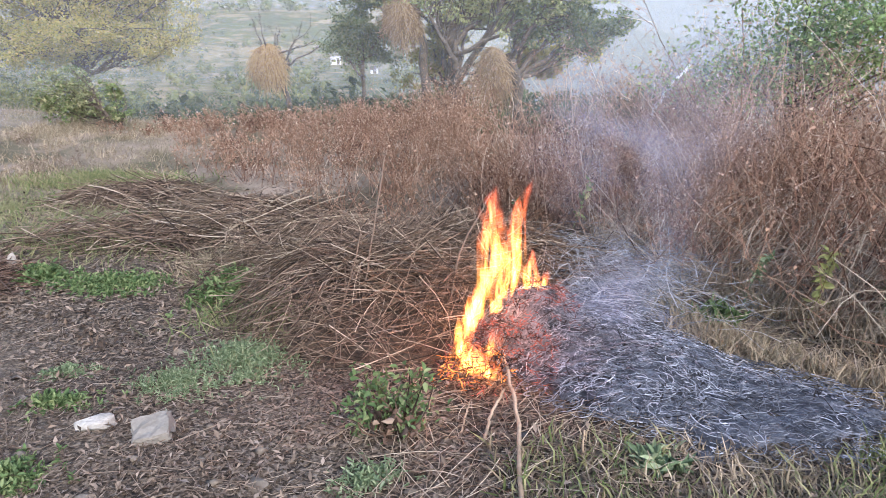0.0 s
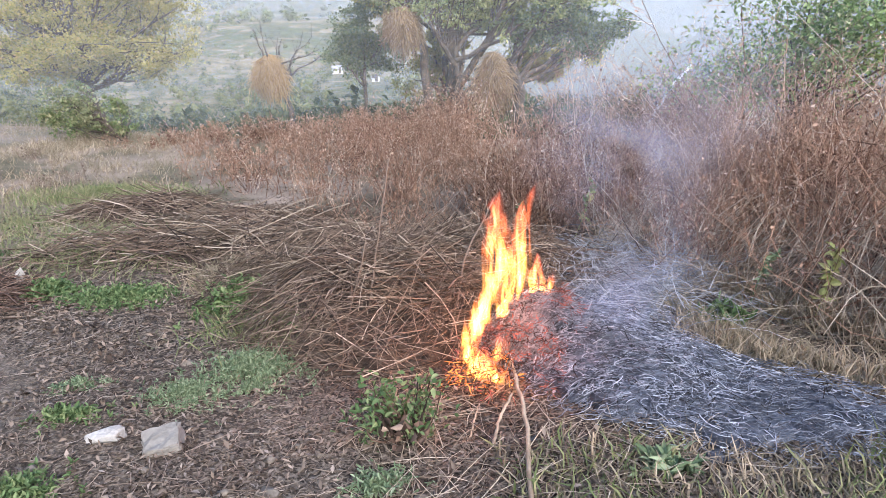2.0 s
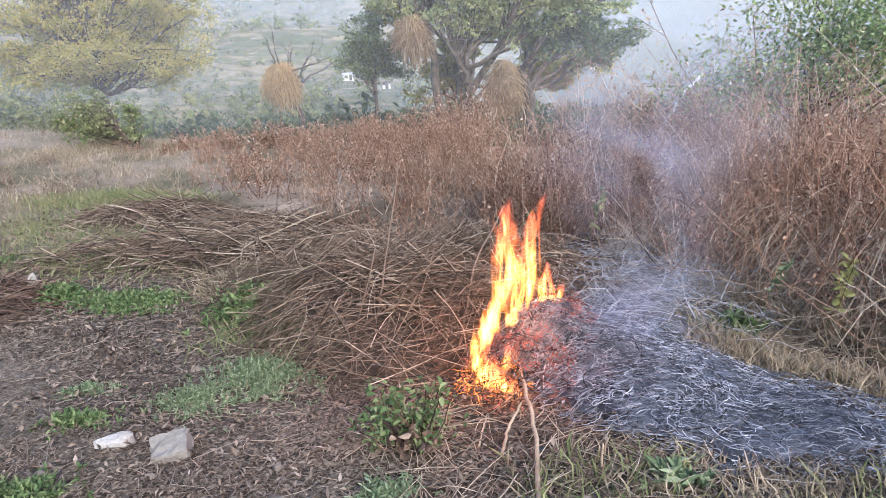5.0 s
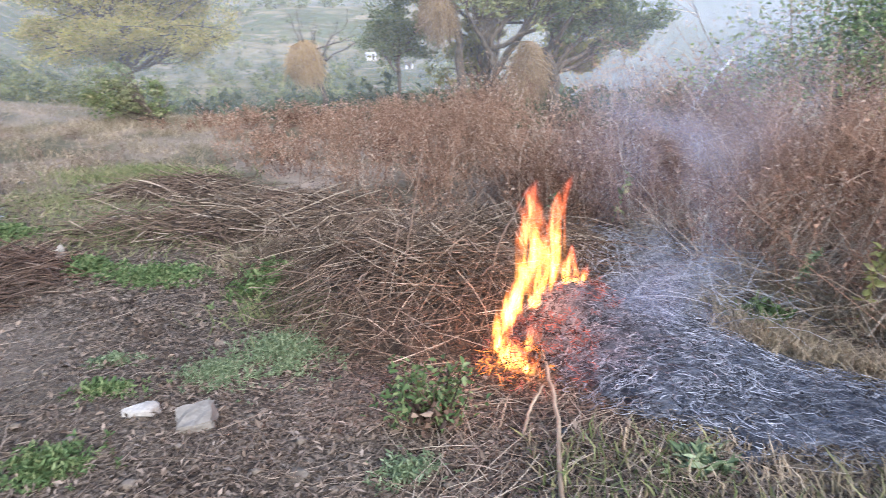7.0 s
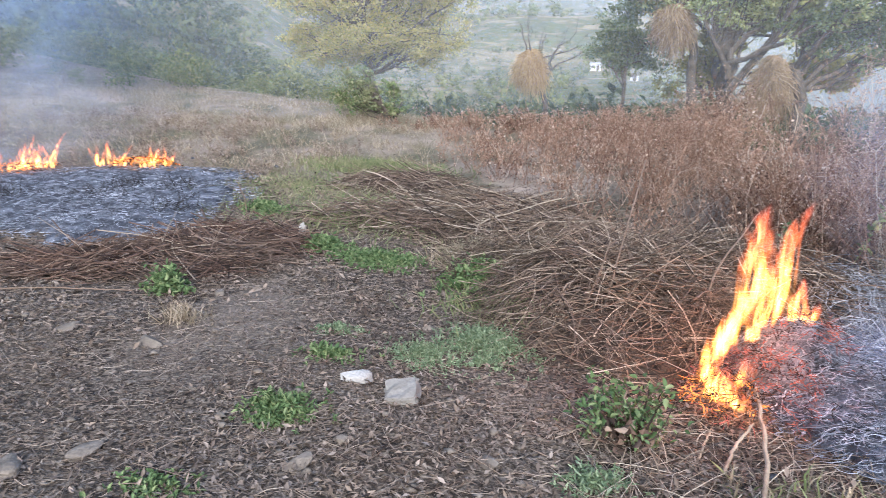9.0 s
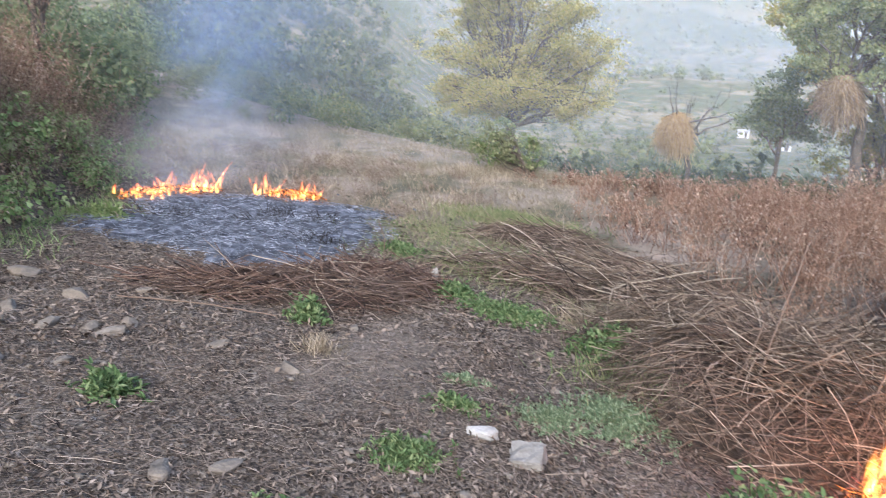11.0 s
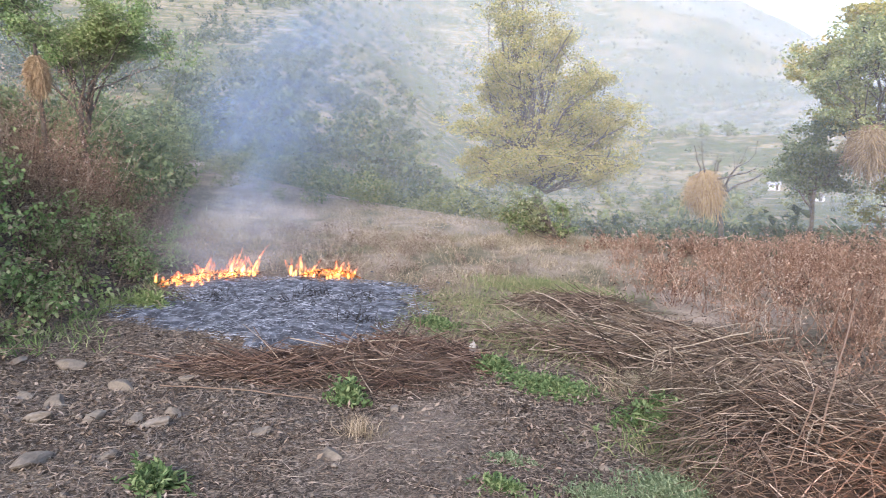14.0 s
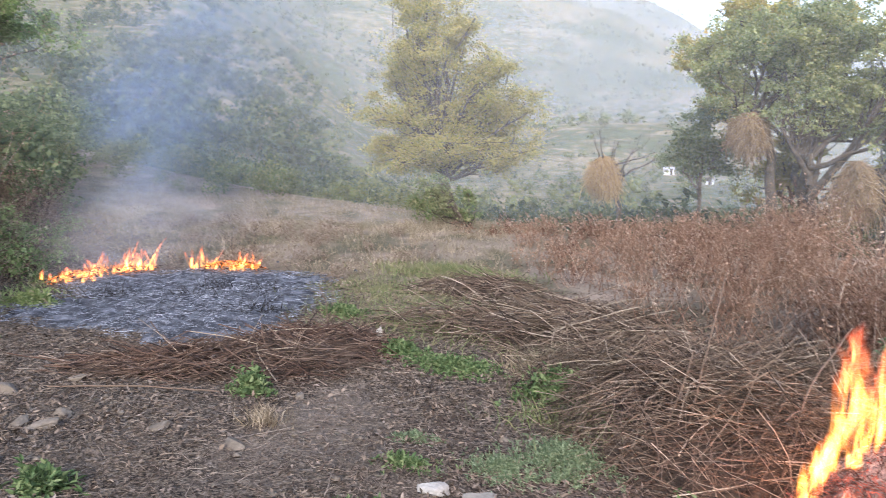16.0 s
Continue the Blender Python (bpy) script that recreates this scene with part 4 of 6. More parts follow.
_x, _y = blotch(_r, 5200, -4.9, 9.0, 1.7, 1.6)
grass("path_side_grass", 47, _x, _y, 0.08, GREENGRASS, "thin grey-green grass along the path", 0.005, 1.0)
_x, _y = blotch(_r, 260, -3.15, 4.15, 0.2, 0.16)
grass("dry_grass_tuft", 58, _x, _y, 0.16, DRYGRASS, "small tan dry grass tuft", 0.003, 0.6)


# ---- green weeds ----
def herb(name, seed, cx, cy, rx, ry, h, n, material, label, leaf=0.035, stems=True, narrow=0.5, category="weed", group=""):
    rng = sub_rng(seed)
    at = on_ground(cx, cy)
    top = empty(name, at, label, category, group)
    n, leaf, rx, ry = int(n * 1.35), leaf * 1.05, rx * 1.2, ry * 1.2
    x, y = blotch(rng, n, cx, cy, rx, ry)
    a = on_ground(x, y, -0.005)
    hh = h * rng.uniform(0.35, 1.0, n) * np.clip(1.25 - np.hypot((x - cx) / rx, (y - cy) / ry), 0.3, 1)
    tip = a + np.stack([rng.normal(0, 0.3, n) * hh, rng.normal(0, 0.3, n) * hh, hh], 1)
    st = Acc().add(tubes(arc(a, tip, rng.normal(0, 0.05, (n, 3)) * hh[:, None], 3), np.full((n, 1), 0.0015) * np.linspace(1.2, 0.7, 3)))
    st.build("stem_tuft", material, top, origin=at)["kind"] = "stuff"
    i = np.repeat(np.arange(n), 7)
    s = rng.uniform(0.15, 1.0, len(i))[:, None]
    c = a[i] * (1 - s) + tip[i] * s
    ln = leaf * rng.uniform(0.5, 1.3, len(i))
    Acc().add(leaf4(c, spread(rng, len(i), 0.5), spread(rng, len(i), 1.5), ln, ln * narrow * (0.6 if material is GREYHERB else 0.85), 0.15, 0.2)).build("foliage", material, top, origin=at)["kind"] = "stuff"
    return top


for _k, (_x, _y, _rx, _ry, _h, _n, _m, _leaf, _nar, _lab) in enumerate((
    (-1.06, 4.42, 0.32, 0.3, 0.12, 620, GREYHERB, 0.026, 0.4, "low grey-green feathery weed mat on leaf litter"),
    (-1.36, 4.08, 0.28, 0.24, 0.08, 300, GREYHERB, 0.024, 0.4, "thin grey-green weed mat on leaf litter"),
    (-1.0, 4.15, 0.16, 0.14, 0.06, 80, GREYHERB, 0.024, 0.4, "thin grey-green weed mat beside a stalk heap"),
    (-2.55, 6.2, 0.55, 0.3, 0.12, 420, HERB, 0.035, 0.5, "sprawling bright green weeds between stalk heaps"),
    (-3.22, 6.35, 0.26, 0.2, 0.16, 240, HERB, 0.045, 0.5, "bright green weed clump beside a pale leaf"),
    (-1.43, 5.72, 0.3, 0.26, 0.26, 300, HERB, 0.045, 0.45, "green leafy weed at the edge of the stalk heap"),
    (-1.21, 5.42, 0.14, 0.1, 0.1, 70, HERB, 0.05, 0.6, "small bright green weed under the stalk heap"),
    (-0.8, 5.0, 0.16, 0.12, 0.14, 70, HERB, 0.05, 0.6, "small yellow-green weed in the stalk heap"),
    (-2.06, 4.36, 0.16, 0.1, 0.08, 90, GREYHERB, 0.03, 0.4, "small grey-green weed on leaf litter"),
    (-1.86, 3.85, 0.2, 0.1, 0.08, 80, HERB, 0.035, 0.4, "small olive-green weed on leaf litter"),
    (-1.78, 3.16, 0.2, 0.16, 0.11, 200, HERB, 0.032, 0.45, "dark green weed clump on leaf litter"),
    (-0.25, 3.1, 0.2, 0.14, 0.08, 90, GREYHERB, 0.03, 0.5, "small grey-green weed near the leafy plant"),
    (-3.56, 2.8, 0.2, 0.13, 0.13, 90, HERB, 0.06, 0.4, "broad-leaved bright green weed on leaf litter"),
    (-3.78, 4.75, 0.17, 0.12, 0.26, 100, HERB, 0.05, 0.5, "green weed growing from reddish stalks"),
    (-4.71, 7.62, 0.32, 0.2, 0.15, 130, HERB, 0.05, 0.45, "olive-green weed beside the burnt patch"),
    (-8.62, 6.2, 0.4, 0.22, 0.2, 140, VINE, 0.07, 0.5, "dark green weed at the foot of the bank"),
    (-1.92, 2.44, 0.2, 0.14, 0.05, 70, HERB, 0.03, 0.5, "low pale green weed on leaf litter"),
    (1.9, 4.55, 0.16, 0.12, 0.14, 60, HERB, 0.06, 0.4, "small yellow-green weed in tan grass"),
    (0.85, 2.85, 0.14, 0.1, 0.07, 22, GREYHERB, 0.06, 0.5, "broad-leaved grey-green weed in the grass"),
)):
    herb("weed_clump", 60 + _k, _x, _y, _rx, _ry, _h, _n, _m, _lab, _leaf, True, _nar, "weed", "weeds on the terrace")


def leafy_plant(x, y):
    """A knee-high stub of brown twisted stems with fresh shoots."""
    rng = sub_rng(91)
    at = on_ground(x, y)
    top = empty("leafy_plant", at, "low green leafy plant sprouting from a brown withered stump", "plant")
    n = 26
    a = at + np.stack([rng.normal(0, 0.04, n), rng.normal(0, 0.03, n), np.zeros(n)], 1)
    b = a + np.stack([rng.normal(0, 0.11, n), rng.normal(0, 0.08, n), rng.uniform(0.1, 0.32, n)], 1)
    p = arc(a, b, rng.normal(0, 0.03, (n, 3)), 5)
    Acc().add(tubes(p, rng.uniform(0.003, 0.008, n)[:, None] * np.linspace(1, 0.5, 5), 5)).build("stem_tuft", RED_STICK, top, True, at)["kind"] = "stuff"
    i = np.repeat(np.arange(n), 20)
    c = p[i, rng.integers(2, 5, len(i))] + rng.normal(0, 0.035, (len(i), 3))
    ln = rng.uniform(0.024, 0.052, len(i))
    Acc().add(leaf4(c, spread(rng, len(i), 0.2), spread(rng, len(i), 1.2), ln, ln * 0.5, 0.15, 0.3)).build("leaves", HERB, top, origin=at)
    k = 70
    c = at + np.stack([rng.normal(0, 0.06, k), rng.normal(-0.03, 0.04, k), rng.uniform(0.02, 0.17, k)], 1)
    Acc().add(leaf4(c, spread(rng, k, -0.4), spread(rng, k), rng.uniform(0.03, 0.06, k), 0.03, 0.3, 0.3)).build("withered_leaves", RED_STICK, top, origin=at, label="brown withered leaves")


leafy_plant(-0.17, 3.46)


def sprig(seed, x, y, h, material, label, lean, leaf=0.06, n=40, narrow=0.45):
    rng = sub_rng(seed)
    at = on_ground(x, y)
    top = empty("leafy_sprig", at, label, "plant", "sprigs in the thicket")
    b = at + np.array([lean[0] * h, lean[1] * h, h])
    p = arc(at[None], b[None], rng.normal(0, 0.05, (1, 3)) * h, 9)
    Acc().add(tubes(p, 0.004 * np.linspace(1, 0.4, 9)[None], 5)).build("stem", material, top, True, at)
    s = rng.uniform(3, 8, n)
    k = s.astype(int)
    c = p[0, k] * (1 - (s - k))[:, None] + p[0, np.minimum(k + 1, 8)] * (s - k)[:, None]
    ln = leaf * rng.uniform(0.6, 1.2, n)
    Acc().add(leaf4(c, spread(rng, n, 0.3), spread(rng, n, 1.0), ln, ln * narrow, 0.15, 0.3)).build("leaves", material, top, origin=at)


sprig(101, 2.45, 4.45, 0.55, MIXED_LEAF, "yellow-green leafy sprig among dead weeds", (0.05, -0.1), 0.075, 34)
sprig(102, 2.75, 4.1, 0.5, GREYHERB, "grey-green wormwood sprig leaning from dead weeds", (-0.3, -0.2), 0.04, 90, 0.35)
sprig(103, 2.85, 3.75, 0.55, GREYHERB, "grey-green wormwood sprig leaning from dead weeds", (-0.25, -0.3), 0.04, 90, 0.35)
sprig(104, 1.55, 6.9, 0.62, MIXED_LEAF, "pale yellow-green sprig at the thicket's edge", (0.25, -0.1), 0.09, 26)
sprig(105, 2.2, 4.75, 0.45, GREYHERB, "grey-green sprig in dead weeds", (0.2, -0.2), 0.05, 60, 0.4)
sprig(106, 0.9, 6.6, 0.5, GREYHERB, "grey-green sprig behind the fire", (0.1, -0.1), 0.06, 50, 0.4)


# ---- the bank with its hedge ----
FOOT = ((-9, 0, 3, 7, 10, 14, 20, 30), (-4.6, -5.9, -7.2, -10.1, -13.5, -18.5, -27, -45))


def bank_hedge():
    """Vines and weeds that hang over the bank in overlapping sprays, with dead stems between them."""
    rng = sub_rng(111)
    m = 900
    y = rng.uniform(-3, 13.5, m)
    u = rng.uniform(0.15, 4.2, m) * rng.uniform(0.4, 1.0, m)
    x = np.interp(y, *FOOT) - u
    # each spray arches up off the slope and droops towards the path
    green = np.sin(y * 1.3 + 0.4) * np.sin(x * 1.1 + 0.8 * y) + 0.35 * (5.5 - y) / 4 > rng.uniform(-0.9, 0.35, m)
    rise = np.clip(u / 1.2, 0.15, 1) * (0.25 + 0.85 * sstep(7.5, 3.5, y)) * rng.uniform(0.3, 1.15, m)
    a = on_ground(x, y, 0.02)
    out = np.stack([rng.uniform(0.25, 0.8, m), rng.normal(-0.12, 0.3, m), 0 * y], 1) * (0.5 + 0.5 * np.clip(u, 0, 1))[:, None]
    b = a + out
    b[:, 2] = np.maximum(a[:, 2] + rise * rng.uniform(0.1, 0.75, m), ground_z(b[:, 0], b[:, 1]) + 0.05)
    p = arc(a, b, np.stack([0 * y, 0 * y, 0.65 * rise], 1), 7)
    stems = Acc().add(tubes(p, rng.uniform(0.003, 0.007, m)[:, None] * np.linspace(1, 0.4, 7), 4))
    i = np.repeat(np.arange(m)[green], 75)
    n = len(i)
    st = rng.uniform(0.8, 6, n)
    k = np.minimum(st.astype(int), 5)
    c = p[i, k] + (p[i, k + 1] - p[i, k]) * (st - k)[:, None] + rng.normal(0, 0.085, (n, 3)) * (1, 1.3, 0.9)
    size = rng.uniform(0.6, 1.3, m)[i]
    ln = rng.uniform(0.035, 0.085, n) * size
    leaves = Acc().add(leaf4(c, unit(spread(rng, n, -0.5) + (0.4, -0.2, -0.2)), unit(spread(rng, n, 0.6) * 0.7 + (0.5, -0.3, 0.6)), ln, ln * rng.uniform(0.45, 0.75, n), 0.15, 0.25))
    tagged(leaves.build("bank_vines", VINE), "dense green vines and weeds hanging over the bank", "hedge", kind="stuff")
    # dead stems and withered scraps, thickest where the green is thin
    i = np.repeat(np.arange(m), np.where(green, 4, 16))
    n = len(i)
    k = rng.integers(0, 6, n)
    c = p[i, k] + rng.normal(0, 0.1, (n, 3))
    d = unit(spread(rng, n, 0.1) + (0.35, -0.1, -0.15))
    q = arc(c, c + d * rng.uniform(0.2, 0.85, n)[:, None], rng.normal(0, 0.08, (n, 3)) - (0, 0, 0.05), 4)
    stems.add(tubes(q, rng.uniform(0.0018, 0.005, n)[:, None] * np.linspace(1, 0.5, 4)))
    j = rng.integers(0, n, 15000)
    e = q[j, rng.integers(1, 4, len(j))] + rng.normal(0, 0.03, (len(j), 3))
    ln = rng.uniform(0.02, 0.06, len(j))
    stems.add(leaf2(e, spread(rng, len(j), -0.5), spread(rng, len(j)), ln, ln * 0.45, 0.3))
    tagged(stems.build("bank_dead_stems", BROWN_STEM), "brown dead stems tangled in the bank's vines", "dry stems", kind="stuff")


BROWN_STEM = bits_mat("brown_dead_stems", ((0.0, (0.07, 0.045, 0.032)), (0.5, (0.25, 0.17, 0.12)), (0.85, (0.42, 0.31, 0.22)), (1.0, (0.56, 0.45, 0.34))), translucent=0.2)
bank_hedge()


# ragged weeds and grass along the foot of the bank
_r = sub_rng(115)
_y = _r.uniform(1.5, 12.5, 2600)
_x = np.interp(_y, *FOOT) + 0.15 + np.abs(_r.normal(0, 0.3, 2600)) * (1 + 0.6 * np.sin(_y * 3.1))
grass("bank_foot_grass", 116, _x, _y, 0.17, VINE, "mixed green and withered grass along the bank's foot", 0.006, 0.8)


# ---- trees ----
def billows(seed, envelope, n, size, flat=0.6):
    """Many small foliage masses within a few large ones, most of them near the outside."""
    rng = sub_rng(seed)
    env = np.array(envelope, float)
    vol = np.prod(env[:, 3:], axis=1)
    e = env[rng.choice(len(env), n, p=vol / vol.sum())]
    c = e[:, :3] + spread(rng, n) * e[:, 3:] * rng.uniform(0.35, 0.95, (n, 1))
    s = size * rng.uniform(0.6, 1.35, n)
    return np.concatenate([c, np.stack([s, s, s * flat], 1)], 1)


def tree(name, seed, base, trunk_top, lobes, leaf_mat, label, leaves, leaf, r0, limbs=9, subs=7, lean=(0, 0), bare=False, category="tree", forks=0.6):
    """A tapering trunk, limbs that reach into the lobes of the crown, and leaves in uneven clumps at the twig ends."""
    rng = sub_rng(seed)
    base, trunk_top = np.array(base, float), np.array(trunk_top, float)
    top = empty(name, tuple(base), label, category)
    k = 9
    tp = arc(base[None], trunk_top[None], rng.normal(0, 0.05, (1, 3)) * np.linalg.norm(trunk_top - base), k)
    tp[0, 1:-1] += rng.normal(0, 0.012, (k - 2, 3)) * np.linalg.norm(trunk_top - base)
    Acc().add(tubes(tp, (r0 * np.linspace(1.25, 0.7, k) * (1 + 0.3 * np.exp(-np.arange(k))))[None], 9)).build("trunk", BARK, top, True, tuple(base))
    lobes = np.array(lobes, float)
    vol = np.prod(lobes[:, 3:], axis=1)
    twigs = Acc()
    clumps = []
    # each limb goes to the part of the crown furthest from those before it
    order = [int(np.argmin(np.linalg.norm(lobes[:, :3] - trunk_top, axis=1)))]
    gap = np.linalg.norm(lobes[:, :3] - lobes[order[0], :3], axis=1)
    while len(order) < min(limbs, len(lobes)):
        order.append(int(np.argmax(gap)))
        gap = np.minimum(gap, np.linalg.norm(lobes[:, :3] - lobes[order[-1], :3], axis=1))
    for j in range(limbs):
        m = lobes[order[j % len(order)]]
        g = m[:3] + spread(rng, 1)[0] * m[3:] * rng.uniform(0.3, 0.75)
        s = rng.uniform(forks, 1.0)
        a = tp[0, 0] * (1 - s) + tp[0, -1] * s if s < 0.98 else tp[0, -1]
        dist = np.linalg.norm(g - a)
        p = arc(a[None], g[None], np.array([[0, 0, 0.07 * dist]]) * rng.uniform(-0.4, 1.2) + rng.normal(0, 0.05, (1, 3)) * dist, 8)
        p[0, 1:-1] += rng.normal(0, 0.018, (6, 3)) * dist
        Acc().add(tubes(p, (r0 * rng.uniform(0.35, 0.62) * np.linspace(1, 0.2, 8))[None], 6)).build("limb", BARK, top, True, tuple(base))
        st = rng.uniform(1.5, 7, subs)
        i = st.astype(int)
        at = p[0, i] + (p[0, np.minimum(i + 1, 7)] - p[0, i]) * (st - i)[:, None]
        near = lobes[np.argsort(np.linalg.norm(lobes[:, :3] - g, axis=1))[: max(3, len(lobes) // limbs + 4)]]
        to = near[rng.integers(0, len(near), subs)]
        tgt = to[:, :3] + spread(rng, subs) * to[:, 3:] * rng.uniform(0.4, 1.0, (subs, 1))
        tgt = at + (tgt - at) * rng.uniform(0.7, 1.0, (subs, 1))
        if bare:
            tgt = at + unit(unit(p[0, -1] - p[0, 0]) + 0.55 * spread(rng, subs, 0.4)) * rng.uniform(0.25, 0.7, (subs, 1))
        q = arc(at, tgt, rng.normal(0, 0.08, (subs, 3)) * np.linalg.norm(tgt - at, axis=1)[:, None], 5)
        twigs.add(tubes(q, r0 * rng.uniform(0.06, 0.12, subs)[:, None] * np.linspace(1, 0.25, 5), 4))
        clumps += [q[:, 2], q[:, 3], q[:, 4]]
        e = q[:, 4].repeat(4, 0)
        f = e + spread(rng, len(e), 0.3) * 0.16 * m[3:].mean()
        twigs.add(tubes(arc(q[:, 3].repeat(4, 0), f, rng.normal(0, 0.03, f.shape), 3), np.full((len(f), 1), r0 * 0.03) * np.linspace(1, 0.4, 3), 3))
        clumps += [f]
    twigs.build("twig_spray", BARK, top, origin=tuple(base))["kind"] = "stuff"
    if not bare:
        c = np.concatenate(clumps)
        extra = lobes[rng.choice(len(lobes), len(c) // 3, p=vol / vol.sum())]
        c = np.concatenate([c, extra[:, :3] + spread(rng, len(extra)) * extra[:, 3:] * rng.uniform(0.6, 1.3, (len(extra), 1))])
        w = rng.uniform(0.08, 1.0, len(c)) ** 2.2
        i = rng.choice(len(c), leaves, p=w / w.sum())
        size = lobes[:, 3:].mean()
        pos = c[i] + rng.normal(0, 0.24, (leaves, 3)) * size * (1, 1, 0.45)
        ln = leaf * rng.uniform(0.55, 1.25, leaves)
        Acc().add(leaf2(pos, spread(rng, leaves, -0.3), spread(rng, leaves, 0.8), ln, ln * 0.6)).build("crown", leaf_mat, top, origin=tuple(base))["kind"] = "stuff"
    return top


_lobes = billows(601, [(-11.2, 25.4, 0.35, 4.1, 3.2, 0.9), (-10.9, 25.4, 2.0, 3.8, 3.0, 1.1), (-11.1, 25.4, 3.6, 3.0, 2.6, 1.2), (-11.4, 25.4, 5.2, 2.2, 1.9, 1.2), (-11.8, 25.4, 6.8, 1.5, 1.4, 1.0), (-11.9, 25.4, 8.0, 0.9, 0.9, 0.7)], 110, 0.82, 0.55)
tree("yellow_tree", 201, (-11.15, 25.5, float(ground_z(-11.15, 25.5)) - 0.1), (-11.3, 25.4, 0.2),
     _lobes,
     YELLOW_LEAF, "broad yellow-green tree turning to autumn colour below the terrace", 92000, 0.1, 0.24, 36, 14, forks=0.72)
tree("bare_tree", 202, (-4.15, 25.4, float(ground_z(-4.15, 25.4)) - 0.1), (-4.6, 25.3, -0.3),
     [(-4.2, 25.3, 0.75, 0.4, 0.6, 0.5), (-3.2, 25.2, 0.55, 0.6, 0.6, 0.3), (-5.0, 25.3, 0.95, 0.3, 0.5, 0.4), (-3.6, 25.3, 0.9, 0.4, 0.5, 0.4), (-2.9, 25.3, 0.1, 0.3, 0.4, 0.2)], BARK, "leafless small tree with a haystack tied round its trunk", 0, 0.1, 0.1, 8, 5, bare=True)
tree("slim_tree", 203, (-1.1, 21.7, float(ground_z(-1.1, 21.7)) - 0.1), (-1.15, 21.7, -0.2), billows(604, [(-1.2, 21.7, 0.25, 1.1, 1.0, 0.7), (-1.0, 21.7, 1.2, 1.1, 1.0, 0.9)], 20, 0.45),
     LEAF_MID, "slender dark green tree beside the walnut trees", 16000, 0.1, 0.065, 9, 18, forks=0.75)
tree("pollard_tree", 204, (0.75, 20.4, float(ground_z(0.75, 20.4)) - 0.1), (0.12, 20.4, 1.6),
     billows(602, [(-0.5, 20.4, 2.9, 1.5, 1.4, 0.9), (0.9, 20.4, 3.4, 1.6, 1.5, 1.0), (-0.9, 20.4, 1.6, 0.9, 0.9, 0.6), (0.7, 20.6, 1.9, 0.9, 0.9, 0.6)], 26, 0.5),
     MIXED_LEAF, "crooked green and yellow tree with a hay bundle in its fork", 24000, 0.1, 0.13, 8, 22, forks=0.8)
tree("spreading_tree", 205, (1.85, 20.0, float(ground_z(1.85, 20.0)) - 0.1), (1.4, 20.0, 1.1),
     billows(603, [(1.3, 20.0, 2.0, 1.4, 1.3, 0.8), (0.7, 20.1, 0.9, 0.5, 0.5, 0.3), (2.6, 20.0, 1.3, 0.9, 0.8, 0.5), (2.9, 19.8, 2.3, 1.7, 1.5, 0.9), (4.4, 19.8, 1.7, 1.4, 1.2, 0.6), (2.3, 19.8, 3.3, 1.8, 1.7, 1.0), (3.9, 19.8, 2.7, 1.6, 1.5, 0.8)], 38, 0.5),
     MIXED_LEAF, "broad spreading tree with green and yellowing leaves", 44000, 0.1, 0.19, 9, 26, forks=0.55)
tree("dark_forked_tree", 206, (3.3, 19.6, float(ground_z(3.3, 19.6)) - 0.1), (3.0, 19.6, 0.1), billows(607, [(3.9, 19.6, 0.75, 0.9, 0.8, 0.35), (5.2, 19.6, 0.55, 0.9, 0.8, 0.4), (2.7, 19.6, 0.9, 0.6, 0.6, 0.35), (4.6, 19.6, 1.2, 1.0, 0.9, 0.4), (5.8, 19.5, 0.9, 0.5, 0.5, 0.3), (3.4, 19.6, 1.3, 0.9, 0.8, 0.4)], 26, 0.4),
     LEAF_MID, "dark forked tree with low spreading limbs", 17000, 0.1, 0.17, 6, 26, forks=0.7)
tree("yellow_walnut", 207, (1.6, 23.0, float(ground_z(1.6, 23.0)) - 0.1), (1.2, 23.0, 1.6),
     billows(608, [(-1.1, 23.0, 3.0, 1.0, 0.9, 0.9), (0.2, 23.0, 4.3, 1.5, 1.2, 0.8), (1.9, 23.0, 4.1, 1.1, 1.0, 0.7), (-0.8, 23.0, 1.9, 0.9, 0.8, 0.6), (1.1, 23.0, 0.2, 0.9, 0.8, 0.6), (0.5, 23.0, -0.6, 0.8, 0.6, 0.5), (1.9, 22.8, 1.7, 0.9, 0.8, 0.7), (5.7, 22.6, 0.1, 0.9, 0.8, 0.5), (4.9, 22.6, -0.4, 0.9, 0.8, 0.5), (4.3, 22.6, -0.2, 0.7, 0.7, 0.5)], 60, 0.45),
     YELLOW_LEAF, "yellowing tree standing behind the hay trees", 38000, 0.125, 0.12, 20, 12, forks=0.3)
tree("green_shrub", 208, (4.6, 8.5, -1.0), (4.6, 8.5, 0.3), [(4.6, 8.5, 0.95, 1.0, 0.9, 0.6), (3.8, 8.9, 0.5, 0.7, 0.6, 0.4), (5.5, 8.0, 1.2, 1.1, 1.0, 0.7), (4.8, 8.3, 1.6, 1.1, 1.0, 0.6), (6.5, 7.6, 1.3, 1.0, 1.0, 0.7)],
     VINE, "leafy green shrub rising out of the dead weeds", 13000, 0.06, 0.03, 16, 7, category="shrub", forks=0.4)
